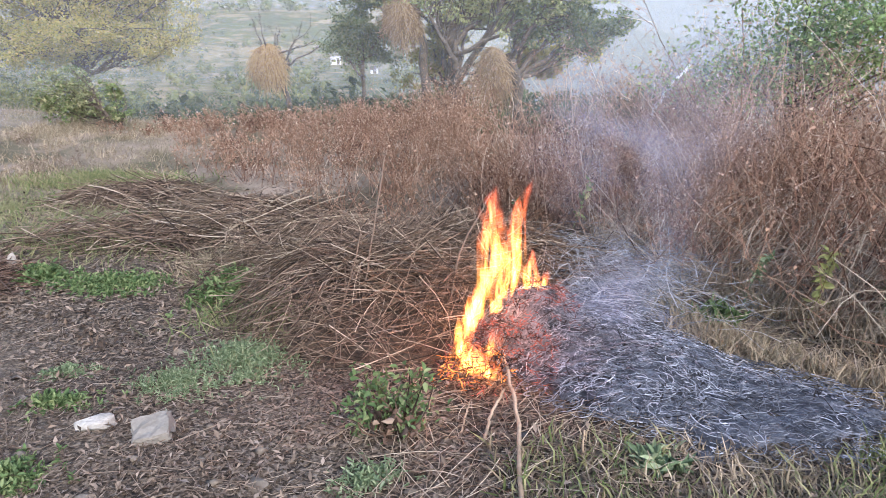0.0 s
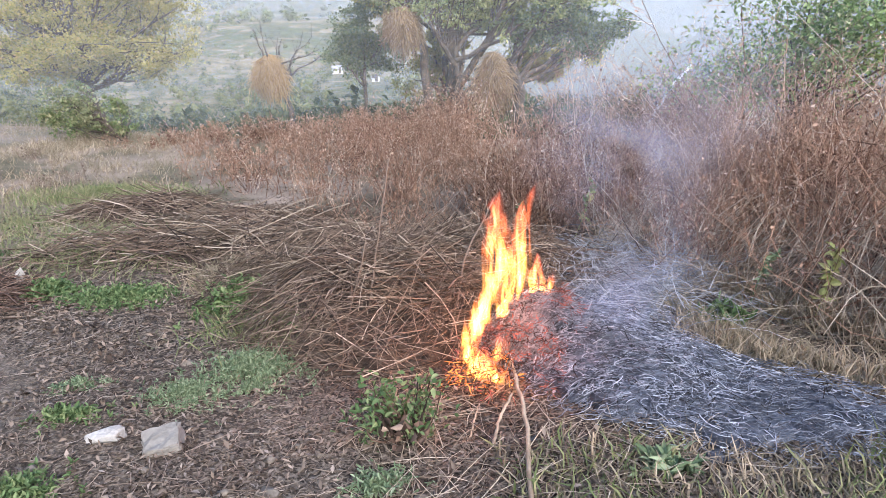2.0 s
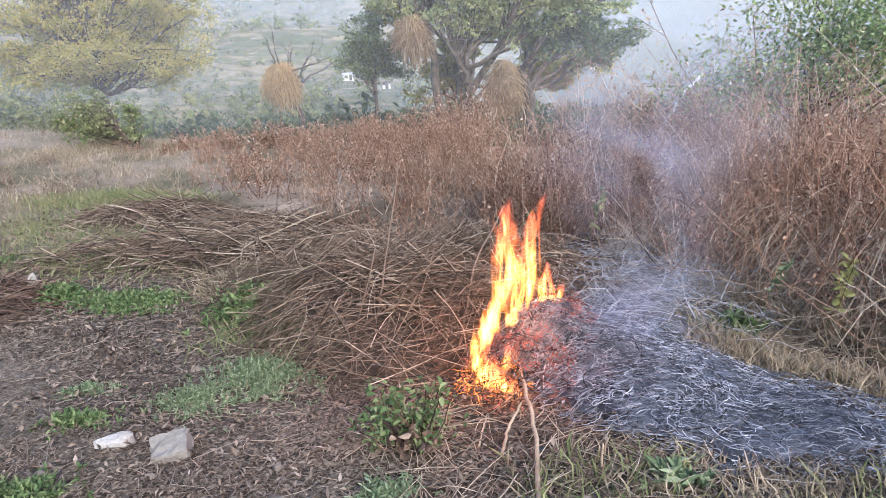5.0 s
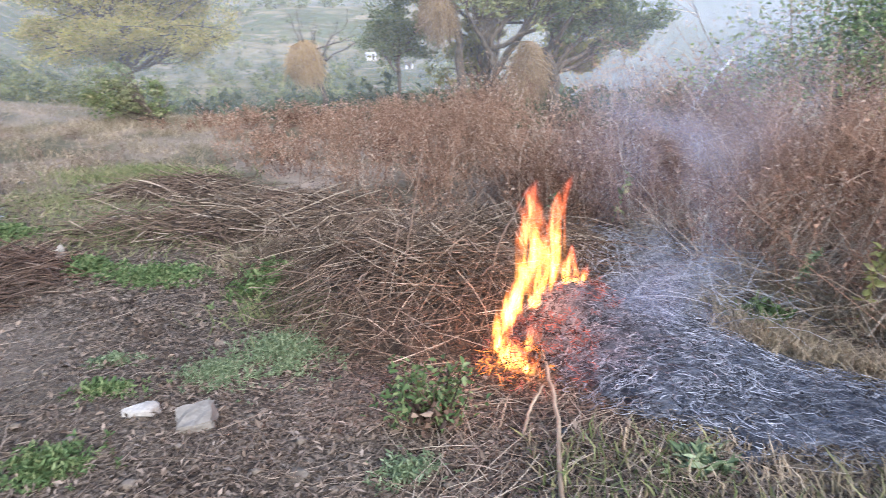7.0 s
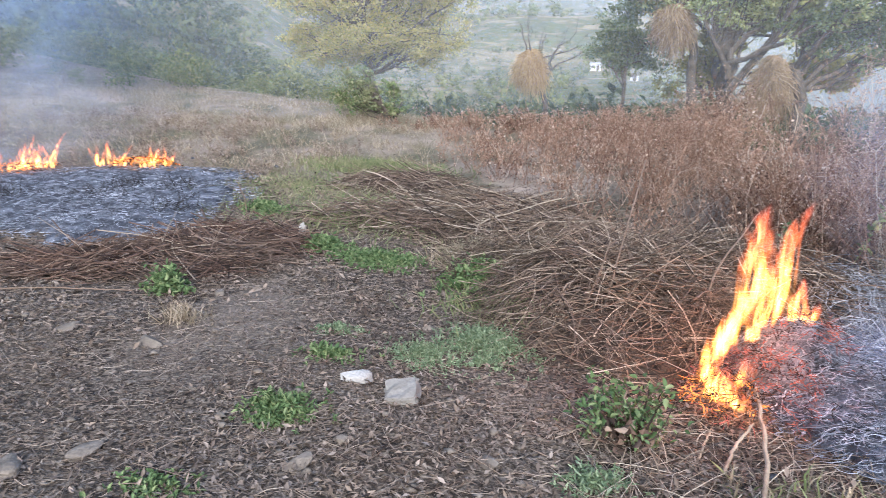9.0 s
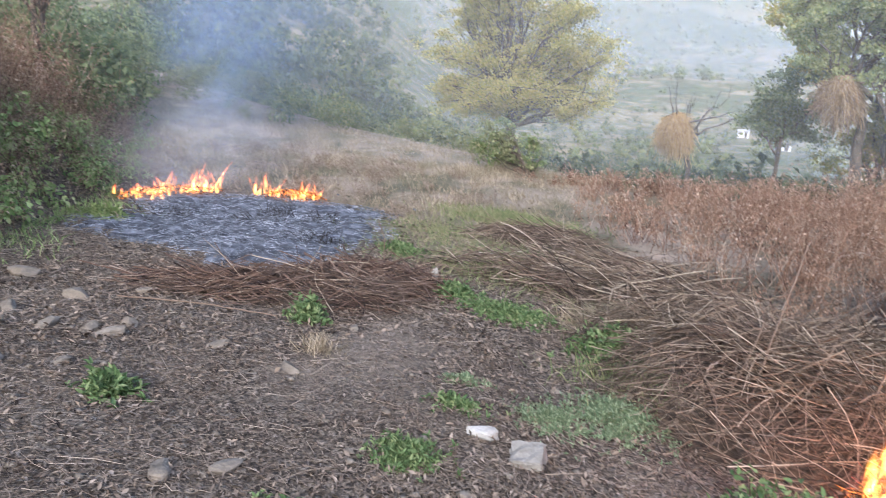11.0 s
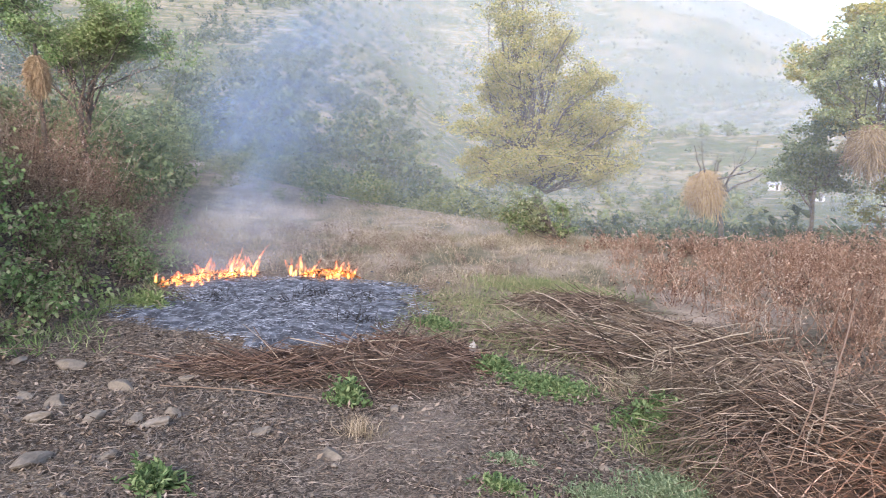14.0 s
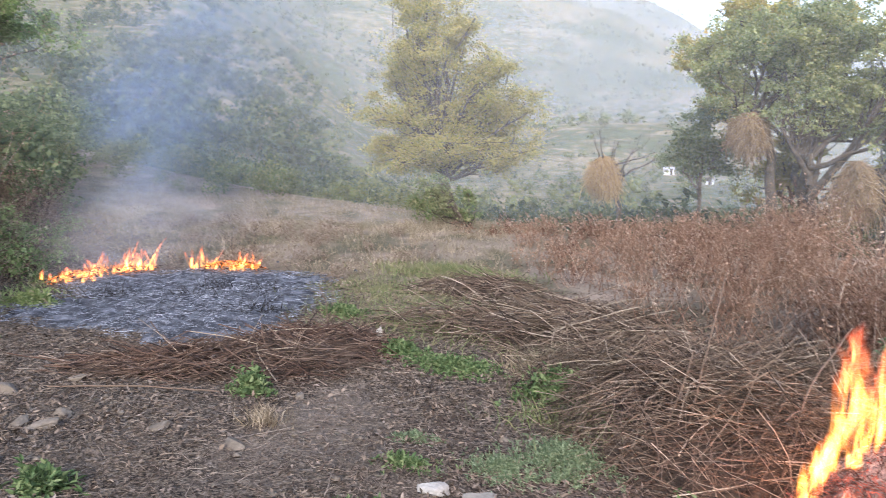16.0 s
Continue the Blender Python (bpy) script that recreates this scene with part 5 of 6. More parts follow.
tree("green_shrub", 209, (-5.72, 15.0, -1.42), (-6.1, 15.0, -0.75), billows(605, [(-6.7, 15.2, -0.55, 0.8, 0.6, 0.5), (-6.0, 15.1, -0.75, 0.45, 0.4, 0.3), (-7.4, 15.8, -0.25, 0.8, 0.7, 0.6), (-6.3, 15.6, -0.1, 0.5, 0.5, 0.5)], 16, 0.24, 0.9),
     GREENGRASS, "thin yellow-green bush leaning over the terrace edge", 2800, 0.08, 0.035, 18, 5, category="shrub", forks=0.3)
tree("bank_tree", 210, (-14.9, 9.3, float(ground_z(-14.9, 9.3))), (-14.95, 9.3, 2.8), billows(606, [(-15.0, 9.3, 4.0, 1.6, 1.5, 0.9), (-14.2, 10.2, 3.5, 1.0, 1.0, 0.6), (-15.6, 8.4, 4.5, 1.3, 1.3, 0.9)], 18, 0.55),
     VINE, "green leafy tree on top of the bank", 42000, 0.065, 0.06, 18, 7)
_r = sub_rng(220)
_y = _r.uniform(4.8, 12.5, 850)
_x = np.interp(_y, *FOOT) - _r.uniform(0.5, 3.4, 850)
dry_weeds("bank_dry_weeds", 221, _x, _y, 2.6, "brown withered shrubs along the top of the bank", 6, 18, (0.05, -0.05), BROWN_STEM)
_y = _r.uniform(6.5, 9.5, 420)
_x = np.interp(_y, *FOOT) - _r.uniform(1.4, 3.4, 420)
dry_weeds("bank_red_shrub", 222, _x, _y, 4.4, "red-brown withered shrub beside the hay bundle", 6, 18)


# ---- hay stored in the trees ----
def haystack(seed, at, w, h, label, drop=0.5, hay=None, cone=False):
    rng = sub_rng(seed)
    at = np.array(at, float)
    top = empty("haystack", tuple(at - (0, 0, h / 2)), label, "haystack", "haystacks in the trees")
    bm = lump_mesh(rng, (w * (0.16 if cone else 0.28), w * (0.16 if cone else 0.28), h * 0.34), 1.0, 3, 0.2)
    me = bpy.data.meshes.new("hay_core")
    bm.to_mesh(me)
    bm.free()
    me.materials.append(hay or STRAW)
    core = new("hay_core", me)
    core.parent, core.location = top, (0, 0, h / 2)
    n = 2600
    lay, th = rng.uniform(0, 1, n) ** 0.8, rng.uniform(0, 2 * np.pi, n)
    way = np.stack([np.cos(th), np.sin(th), 0 * th], 1)
    r_in = w * (0.03 + (0.28 * (1 - lay) if cone else 0.33 * np.sqrt(1 - lay**2)) * rng.uniform(0.7, 1.1, n)) * (1 + 0.2 * np.sin(3 * th + seed) + 0.12 * np.sin(5 * th + 2 * seed))
    a = at + way * r_in[:, None] + np.stack([0 * lay, 0 * lay, h * (-0.15 + 0.62 * lay)], 1)
    hang = (0.25 + 0.75 * rng.uniform(0, 1, n) ** 2.0) * (1 + 0.35 * np.sin(2 * th + 1.7 * seed))
    out = way * w * 0.12
    b = a + out * rng.uniform(-0.2, 1.5, (n, 1)) + np.stack([rng.normal(0, 0.15, n) * w, rng.normal(0, 0.15, n) * w, -hang * h * drop + rng.normal(0, 0.05, n) * h], 1)
    p = arc(a, b, out * 0.35 + rng.normal(0, 0.06, (n, 3)) * w, 3)
    Acc().add(tubes(p, (0.4 + 0.5 * w) * rng.uniform(0.006, 0.014, n)[:, None] * np.linspace(1, 0.6, 3))).build("straw", hay or STRAW, top, origin=tuple(at - (0, 0, h / 2)))["kind"] = "stuff"


haystack(231, (-4.62, 25.25, -0.62), 1.12, 1.5, "golden hay bundle stacked round a bare tree trunk", 0.6)
haystack(232, (0.08, 20.0, 0.95), 0.98, 1.2, "tan hay bundle lodged in a crooked tree", 0.6, HAY)
haystack(233, (2.5, 19.3, -0.35), 1.15, 1.35, "tan hay bundle hanging against a forked trunk", 0.75, HAY, True)
haystack(234, (-12.9, 7.28, 2.75), 0.36, 0.75, "small pale hay bundle on a pole above the bank", 0.5, HAY)
_p = np.linspace((-12.95, 7.28, float(ground_z(-12.95, 7.28)) - 0.1), (-12.88, 7.28, 3.3), 9)[None]
tagged(Acc().add(tubes(_p, np.linspace(0.06, 0.03, 9)[None], 7)).build("hay_pole", BARK, None, True, tuple(_p[0, 0])), "grey wooden pole on the bank carrying a hay bundle", "pole")


# ---- far woods and scrub ----
def woods(name, seed, n, r0, r1, a0, a1, size0, size1, per, leaf, material, label, clump=0.0, puffs=6, heart=1.0):
    """Bushes and small trees, each of a few ragged puffs of foliage over a darker heart."""
    rng = sub_rng(seed)
    r = r0 * (r1 / r0) ** rng.uniform(0, 1, n)
    a = np.radians(rng.uniform(a0, a1, n))
    x, y = -np.sin(a) * r, np.cos(a) * r
    if clump:
        ok = np.sin(x / clump + 1) * np.sin(y / clump * 1.3) + 0.5 * np.sin(x / clump * 2.7 + y / clump * 2) > rng.uniform(-1.2, 0.9, n)
        x, y = x[ok], y[ok]
    # open ground before the houses
    az, r = np.degrees(np.arctan2(-x, y)), np.hypot(x, y)
    ok = ~((np.abs(az - 5.1) < 0.9) & (r > 60) & (r < 244)) & ~((np.abs(az - 2.0) < 0.8) & (r > 60) & (r < 204))
    x, y = x[ok], y[ok]
    n = len(x)
    s = rng.uniform(size0, size1, n)
    # the puffs: their middles and radii
    j = np.repeat(np.arange(n), puffs)
    m = len(j)
    rad = s[j] * rng.uniform(0.17, 0.34, m) * (6 / puffs) ** 0.25
    mid = on_ground(x[j], y[j]) + spread(rng, m) * s[j][:, None] * (0.36, 0.36, 0.3) * rng.uniform(0.3, 1.1, (m, 1))
    mid[:, 2] += s[j] * 0.36
    i = np.repeat(np.arange(m), max(per // puffs, 1))
    d = spread(rng, len(i), 0.35)
    c = mid[i] + d * rad[i][:, None] * (1, 1, 0.85) * rng.uniform(0.55, 1.2, (len(i), 1))
    ln = leaf * s[j][i] * rng.uniform(0.5, 1.35, len(i))
    acc = Acc().add(leaf2(c, spread(rng, len(i), -0.2), unit(d + 0.7 * spread(rng, len(i), 0.4)), ln, ln * rng.uniform(0.45, 0.8, len(i)), 0.25))
    bm = bmesh.new()
    bmesh.ops.create_icosphere(bm, subdivisions=1, radius=1.0)
    ico = np.array([v.co[:] for v in bm.verts])
    tri = np.array([[v.index for v in f.verts] for f in bm.faces])
    bm.free()
    v = ico[None] * heart * rng.uniform(0.25, 0.85, (m, len(ico), 1)) * rad[:, None, None] + mid[:, None]
    acc.add((v, tri[None] + len(ico) * np.arange(m)[:, None, None]))
    return tagged(acc.build(name, material), label, "woods", kind="stuff")


woods("valley_woods", 301, 620, 40, 150, 22, 78, 2.6, 5.2, 310, 0.088, DARK_LEAF, "dark green scrubby woods in the gully behind the terrace", 9.0, 6, 0.35)
woods("hillside_woods", 307, 1800, 95, 560, 34, 82, 3.5, 8.5, 72, 0.14, DARK_LEAF, "dense dull green woods climbing the hillside", 22.0, 4, 0.6)
woods("bank_bushes", 306, 110, 17.5, 34, 51, 76, 1.4, 3.2, 460, 0.065, LEAF_MID, "green bushes crowding behind the bank", 0, 8, 0.2)
woods("valley_bushes", 302, 300, 21, 55, 22, 62, 0.6, 1.6, 360, 0.075, SCRUB, "green bushes below the terrace edge", 0, 7, 0.35)
woods("slope_bushes", 303, 3200, 32, 320, -25, 30, 0.8, 3.4, 45, 0.16, DARK_LEAF, "scattered green bushes on the grassy slope", 6.0, 3, 0.4)
woods("slope_scrub", 305, 1500, 110, 360, -30, 85, 1.8, 5.0, 50, 0.2, SCRUB, "dull green scrub on the lower slopes", 30.0, 3)
woods("hillside_scrub", 304, 6500, 360, 1100, -30, 85, 2.5, 7.0, 14, 0.42, SCRUB, "sparse scrub dotting the terraced hillside", 40.0, 1)


# ---- far houses ----
def house(x, y, w, d, h, turn, label):
    z = float(ground_z(x, y))
    top = empty("house", (x, y, z), label, "house", "houses in the valley")
    top.rotation_euler = (0, 0, radians(turn))
    bm = bmesh.new()
    bmesh.ops.create_cube(bm, size=1.0, matrix=Matrix.Translation((0, 0, h / 2 - 0.5)) @ Matrix.Diagonal((w, d, h + 1, 1)))
    for name, b, mat in (("wall", bm, WHITE),):
        me = bpy.data.meshes.new(name)
        b.to_mesh(me)
        b.free()
        me.materials.append(mat)
        ob = new(name, me)
        ob.parent = top
    v = np.array([[-w * 0.56, -d * 0.6, h], [w * 0.56, -d * 0.6, h], [w * 0.56, d * 0.6, h], [-w * 0.56, d * 0.6, h], [-w * 0.56, 0, h + d * 0.35], [w * 0.56, 0, h + d * 0.35]])
    t = np.array([[0, 1, 5], [0, 5, 4], [2, 3, 4], [2, 4, 5], [0, 4, 3], [1, 2, 5], [0, 3, 2], [0, 2, 1]])
    ob = Acc().add((v, t)).build("roof", TIN)
    ob.parent = top
    for k, px in enumerate((-0.25, 0.22)):
        bm = bmesh.new()
        bmesh.ops.create_cube(bm, size=1.0, matrix=Matrix.Translation((px * w, -d / 2 - 0.03, 1.1 if k else 1.5)) @ Matrix.Diagonal((0.9, 0.12, 2.0 if k else 0.9, 1)))
        me = bpy.data.meshes.new("door" if k else "window")
        bm.to_mesh(me)
        bm.free()
        me.materials.append(BARK)
        ob = new("door" if k else "window", me)
        ob.parent = top


house(-21.6, 240.0, 3.4, 2.8, 1.7, 10, "small whitewashed house on the far slope")
house(-6.6, 190.0, 1.8, 1.4, 0.9, -20, "small white shed on the far slope")


# ---- the fires ----
def ash_bed(name, seed, lobes, label, strands, curl, l0, l1, tall, rim=0.12):
    """A bed of ash: a low uneven mound with burnt stalks lying curled in it. lobes: (cx, cy, rx, ry, h, turn)."""
    rng = sub_rng(seed)
    at = tuple(on_ground(lobes[0][0], lobes[0][1]))
    top = empty(name, at, label, "ash bed")
    x0, x1 = min(m[0] - max(m[2], m[3]) for m in lobes), max(m[0] + max(m[2], m[3]) for m in lobes)
    y0, y1 = min(m[1] - max(m[2], m[3]) for m in lobes), max(m[1] + max(m[2], m[3]) for m in lobes)
    gx, gy = np.meshgrid(np.linspace(x0, x1, 90), np.linspace(y0, y1, 90))
    h = heap_height(gx, gy, lobes) - 0.022 * (1 + np.sin(gx * 6 + 2 * np.sin(gy * 5)) * np.sin(gy * 7.3 + gx * 2)) - 0.012 * np.sin(gx * 19) * np.sin(gy * 17)
    wob = 0.02 * np.sin(gx * 17 + 3 * np.sin(gy * 11)) + 0.015 * np.sin(gy * 23 + gx * 9)
    z = ground_z(gx, gy) + np.where(h > 0.004, h * 0.8 + wob * np.minimum(1, h * 12) + 0.02, -0.15)
    i = np.arange(89 * 90).reshape(89, 90)[:, :-1].ravel()
    Acc().add((np.stack([gx, gy, z], -1).reshape(-1, 3), np.concatenate([np.stack([i, i + 1, i + 91], 1), np.stack([i, i + 91, i + 90], 1)]))).build("ash", ASH, top, True, at)
    x, y = heap_points(rng, strands, lobes)
    ang, ln = rng.uniform(0, 2 * np.pi, strands), rng.uniform(l0, l1, strands)
    s = np.linspace(-0.5, 0.5, 5)
    turn = ang[:, None] + rng.normal(0, curl, strands)[:, None] * s
    px = x[:, None] + np.cumsum(np.cos(turn) * ln[:, None] / 5, 1)
    py = y[:, None] + np.cumsum(np.sin(turn) * ln[:, None] / 5, 1)
    pz = ground_z(px, py) + 0.8 * heap_height(px, py, lobes) + 0.02 + rng.uniform(0, tall, strands)[:, None] + rng.normal(0, 0.1, strands)[:, None] * s * ln[:, None]
    Acc().add(tubes(np.stack([px, py, pz], -1), (rng.uniform(0.001, 0.0026, strands) * (1 + 0.07 * max(-lobes[0][0], 0)))[:, None] * np.linspace(1, 0.6, 5))).build("ash_stalk_layer", ASHBITS, top, origin=at, label="pale ash-coated burnt stalks")["kind"] = "stuff"
    m = strands // 28
    x, y = heap_points(rng, m, lobes)
    a = on_ground(x, y, 0.04 + 0.8 * heap_height(x, y, lobes))
    p = arc(a, a + spread(rng, m, 0.1) * (1, 1, 0.35) * rng.uniform(0.05, 0.22, m)[:, None], rng.normal(0, 0.02, (m, 3)), 4)
    Acc().add(tubes(p, rng.uniform(0.0015, 0.0035, m)[:, None] * np.linspace(1, 0.6, 4))).build("char_layer", CHAR, top, origin=at, label="black charred stalks")["kind"] = "stuff"
    return top


ASH_A = [(0.9, 4.3, 0.55, 0.68, 0.2, 0), (0.68, 4.4, 0.36, 0.44, 0.36, 0), (1.1, 3.75, 0.55, 0.62, 0.13, -20), (1.4, 3.4, 0.68, 0.56, 0.06, -25), (1.2, 4.85, 0.5, 0.7, 0.1, 0), (1.3, 5.5, 0.5, 0.6, 0.05, 0)]
ASH_B = [(-7.0, 7.0, 2.1, 1.15, 0.1, 35), (-7.6, 8.2, 2.0, 1.0, 0.1, 30), (-6.1, 6.6, 1.1, 1.0, 0.08, 30)]
ash_bed("ash_bed", 401, ASH_A, "heap of grey ash and burnt stalks with dying embers", 10500, 3.6, 0.05, 0.18, 0.045)
ash_bed("ash_bed", 402, ASH_B, "broad low bed of grey ash beside burning stalks", 8500, 2.4, 0.05, 0.18, 0.04)


def tongue(rng, p0, h, w, sway):
    """One lick of flame: three crossed tapering ribbons that sway as they rise."""
    k, c = 10, 5
    s = np.linspace(0, 1, k)
    cx = p0[0] + sway[0] * h * s**1.5 + 0.05 * h * np.sin(s * 7 + rng.uniform(0, 6)) * s
    cy = p0[1] + sway[1] * h * s**1.5 + 0.03 * h * np.sin(s * 6 + rng.uniform(0, 6)) * s
    wid = w * (0.35 + 1.5 * s) * (1 - s) ** 0.8 + 0.012
    grids = []
    yaw = rng.uniform(-0.5, 0.5)
    for a in (yaw, yaw + 1.05, yaw + 2.1):
        u = np.linspace(-0.5, 0.5, c)
        tw = a + 0.8 * s
        x = cx[:, None] + np.cos(tw)[:, None] * u * wid[:, None]
        y = cy[:, None] + np.sin(tw)[:, None] * u * wid[:, None]
        z = p0[2] + h * s[:, None] + 0 * u + 0.15 * wid[:, None] * (1 - 4 * u * u)
        grids.append(np.stack([x, y, z], -1))
    return grids


def flame(rng, p0, h, w, sway, parent, material=None):
    acc = Acc()
    uvs = []
    for g in tongue(rng, p0, h, w, sway):
        rows, cols, _ = g.shape
        i = np.arange((rows - 1) * cols).reshape(rows - 1, cols)[:, :-1].ravel()
        acc.add((g.reshape(-1, 3), np.concatenate([np.stack([i, i + 1, i + cols + 1], 1), np.stack([i, i + cols + 1, i + cols], 1)])))
        j = np.arange(rows * cols)
        uvs.append(np.stack([(j % cols) / (cols - 1), (j // cols) / (rows - 1)], 1))
    ob = acc.build("flame", material or FLAME, parent, True, tuple(p0))
    uv = ob.data.uv_layers.new(name="UVMap")
    loop = np.empty(len(ob.data.loops), np.int32)
    ob.data.loops.foreach_get("vertex_index", loop)
    uv.data.foreach_set("uv", np.concatenate(uvs)[loop].ravel().astype(np.float32))
    return ob


def embers(rng, n, lobe, at, top, hot=0.0):
    x, y = heap_points(rng, n, [lobe])
    a = on_ground(x, y, 0.06 + 0.9 * mound(x, y, lobe))
    p = arc(a, a + spread(rng, n, 0.1) * (1, 1, 0.5) * rng.uniform(0.03, 0.11, n)[:, None], rng.normal(0, 0.015, (n, 3)), 4)
    Acc().add(tubes(p, rng.uniform(0.0015, 0.0035, n)[:, None] * (hot or 0.75) * np.linspace(1, 0.6, 4))).build("ember_layer", BURNING if hot else EMBER, top, origin=at, label="red glowing stalks")["kind"] = "stuff"


def bonfire():
    rng = sub_rng(411)
    at = tuple(on_ground(0.6, 4.2))
    top = empty("bonfire", at, "bright orange fire burning on the edge of a stalk heap", "fire")
    # (x, y, height of the root over the ground, height, width, lean to the side)
    for x, y, z, h, w, lean in ((0.44, 4.4, 0.36, 0.66, 0.22, 0.02), (0.5, 4.36, 0.3, 0.52, 0.17, 0.1), (0.56, 4.42, 0.34, 0.68, 0.14, 0.12), (0.38, 4.38, 0.32, 0.6, 0.15, 0.06),
                                (0.27, 4.15, 0.22, 0.46, 0.14, 0.42), (0.21, 4.12, 0.16, 0.36, 0.13, 0.5), (0.33, 4.2, 0.26, 0.42, 0.14, 0.35), (0.2, 4.05, 0.1, 0.28, 0.12, 0.5),
                                (0.25, 3.9, 0.06, 0.17, 0.2, 0.3), (0.3, 3.88, 0.06, 0.14, 0.18, 0.2), (0.34, 3.84, 0.04, 0.1, 0.14, 0.3), (0.23, 3.96, 0.08, 0.18, 0.12, 0.4), (0.38, 3.98, 0.1, 0.2, 0.1, 0.1),
                                (0.7, 4.46, 0.28, 0.24, 0.09, -0.05), (0.66, 4.48, 0.28, 0.3, 0.08, 0.0), (0.76, 4.5, 0.28, 0.16, 0.06, 0.1), (0.43, 4.25, 0.26, 0.3, 0.12, 0.2)):
        flame(rng, tuple(on_ground(x, y, z)), h, w * 1.35, (lean + rng.normal(0, 0.05), rng.normal(0, 0.05)), top)
    embers(rng, 620, (0.45, 4.02, 0.34, 0.46, 0.22, 0), at, top)
    embers(rng, 170, (0.28, 3.95, 0.2, 0.26, 0.1, 0), at, top, 1.2)
    embers(rng, 420, (0.7, 4.36, 0.3, 0.4, 0.36, 0), at, top)


def grass_fire():
    rng = sub_rng(421)
    at = tuple(on_ground(-8.8, 8.4))
    top = empty("grass_fire", at, "line of low orange flames along the far side of the ash", "fire")
    # uneven clusters: (x, y, spread, tallest, how many)
    for cx, cy, wide, tall, many in ((-9.55, 7.3, 0.16, 0.14, 12), (-9.5, 7.7, 0.16, 0.24, 14), (-9.4, 8.05, 0.16, 0.34, 14), (-9.3, 8.35, 0.1, 0.55, 9), (-9.25, 8.55, 0.1, 0.5, 8),
                                     (-8.35, 9.0, 0.09, 0.46, 8), (-8.25, 9.05, 0.06, 0.3, 5), (-7.85, 9.2, 0.13, 0.24, 10), (-7.6, 9.35, 0.12, 0.26, 9)):
        for k in range(many):
            f = rng.uniform(0.15, 1.0) ** 1.3
            flame(rng, tuple(on_ground(cx + rng.normal(0, wide), cy + rng.normal(0, wide), 0.04)), 0.05 + tall * f, rng.uniform(0.07, 0.16), (rng.normal(0.15, 0.35), rng.normal(0.1, 0.3)), top, LOW_FLAME)
    embers(rng, 420, (-9.35, 7.85, 0.85, 0.25, 0.12, 75), at, top, 2.6)
    embers(rng, 260, (-7.85, 9.15, 0.55, 0.2, 0.14, 25), at, top, 2.6)


bonfire()
grass_fire()


def rod(name, pts, radius, material, label, category, sides=7):
    p = np.array(pts, float)
    k = np.linspace(0, 1, 14)
    s = np.linspace(0, 1, len(p))
    q = np.stack([np.interp(k, s, p[:, i]) for i in range(3)], 1)
    q[1:-1] += sub_rng(len(name)).normal(0, radius * 0.35, (12, 3))
    ob = Acc().add(tubes(q[None], (radius * np.linspace(1, 0.7, 14))[None], sides)).build(name, material, None, True, tuple(p[0]))
    return tagged(ob, label, category)


POLE = solid_mat("weathered_pale_wood", (0.30, 0.22, 0.15), (0.52, 0.42, 0.31), 5.0, 60.0, 0.8, 0.003)
_g = lambda x, y, h: (x, y, float(ground_z(x, y)) + h)
rod("fire_poker_stick", [_g(0.27, 2.4, 0.02), _g(0.32, 2.79, 0.04), _g(0.4, 3.29, 0.08), _g(0.41, 3.54, 0.12), _g(0.41, 3.8, 0.18)], 0.0115, POLE, "long pale stick poked into the fire", "stick")
rod("forked_stick", [_g(0.24, 3.22, 0.02), _g(0.3, 3.43, 0.04), _g(0.38, 3.55, 0.1)], 0.008, POLE, "crooked pale branch lying before the fire", "stick")
rod("straight_twig", [_g(0.15, 3.34, 0.02), _g(0.19, 3.5, 0.03), _g(0.22, 3.61, 0.04)], 0.005, POLE, "short pale twig lying before the fire", "stick")
rod("dry_stick", [_g(0.6, 2.97, 0.0), _g(0.605, 2.99, 0.06), _g(0.61, 3.0, 0.11)], 0.006, POLE, "short upright dry stick in the grass", "stick")
rod("upright_stalk", [_g(-0.36, 4.75, 0.3), _g(-0.3, 5.2, 0.62), _g(-0.2, 5.75, 1.15)], 0.007, STICK, "tall dry stalk leaning against the heap", "stalk")
rod("upright_stalk", [_g(0.15, 4.5, 0.1), _g(0.3, 5.0, 0.5), _g(0.6, 5.7, 0.72)], 0.008, STICK, "thick dry stalk leaning over the heap", "stalk")
rod("upright_stalk", [_g(-4.55, 7.0, 0.0), _g(-4.53, 6.98, 0.3), _g(-4.6, 6.95, 0.55)], 0.007, STICK, "thin upright dry stalk beside the burnt patch", "stalk")
rod("long_stalk", [_g(-5.4, 4.1, 0.03), _g(-4.6, 4.3, 0.05), _g(-3.9, 4.5, 0.06)], 0.008, STICK, "long dry stalk lying on leaf litter", "stalk")


# white slanting rod for the pale streak in the thicket's gap
rod("bare_branch", [(3.75, 11.14, -0.6), (4.07, 11.04, 0.12), (4.36, 10.93, 0.52)], 0.035, WHITE, "pale slanting streak in the gap above the thicket", "branch")
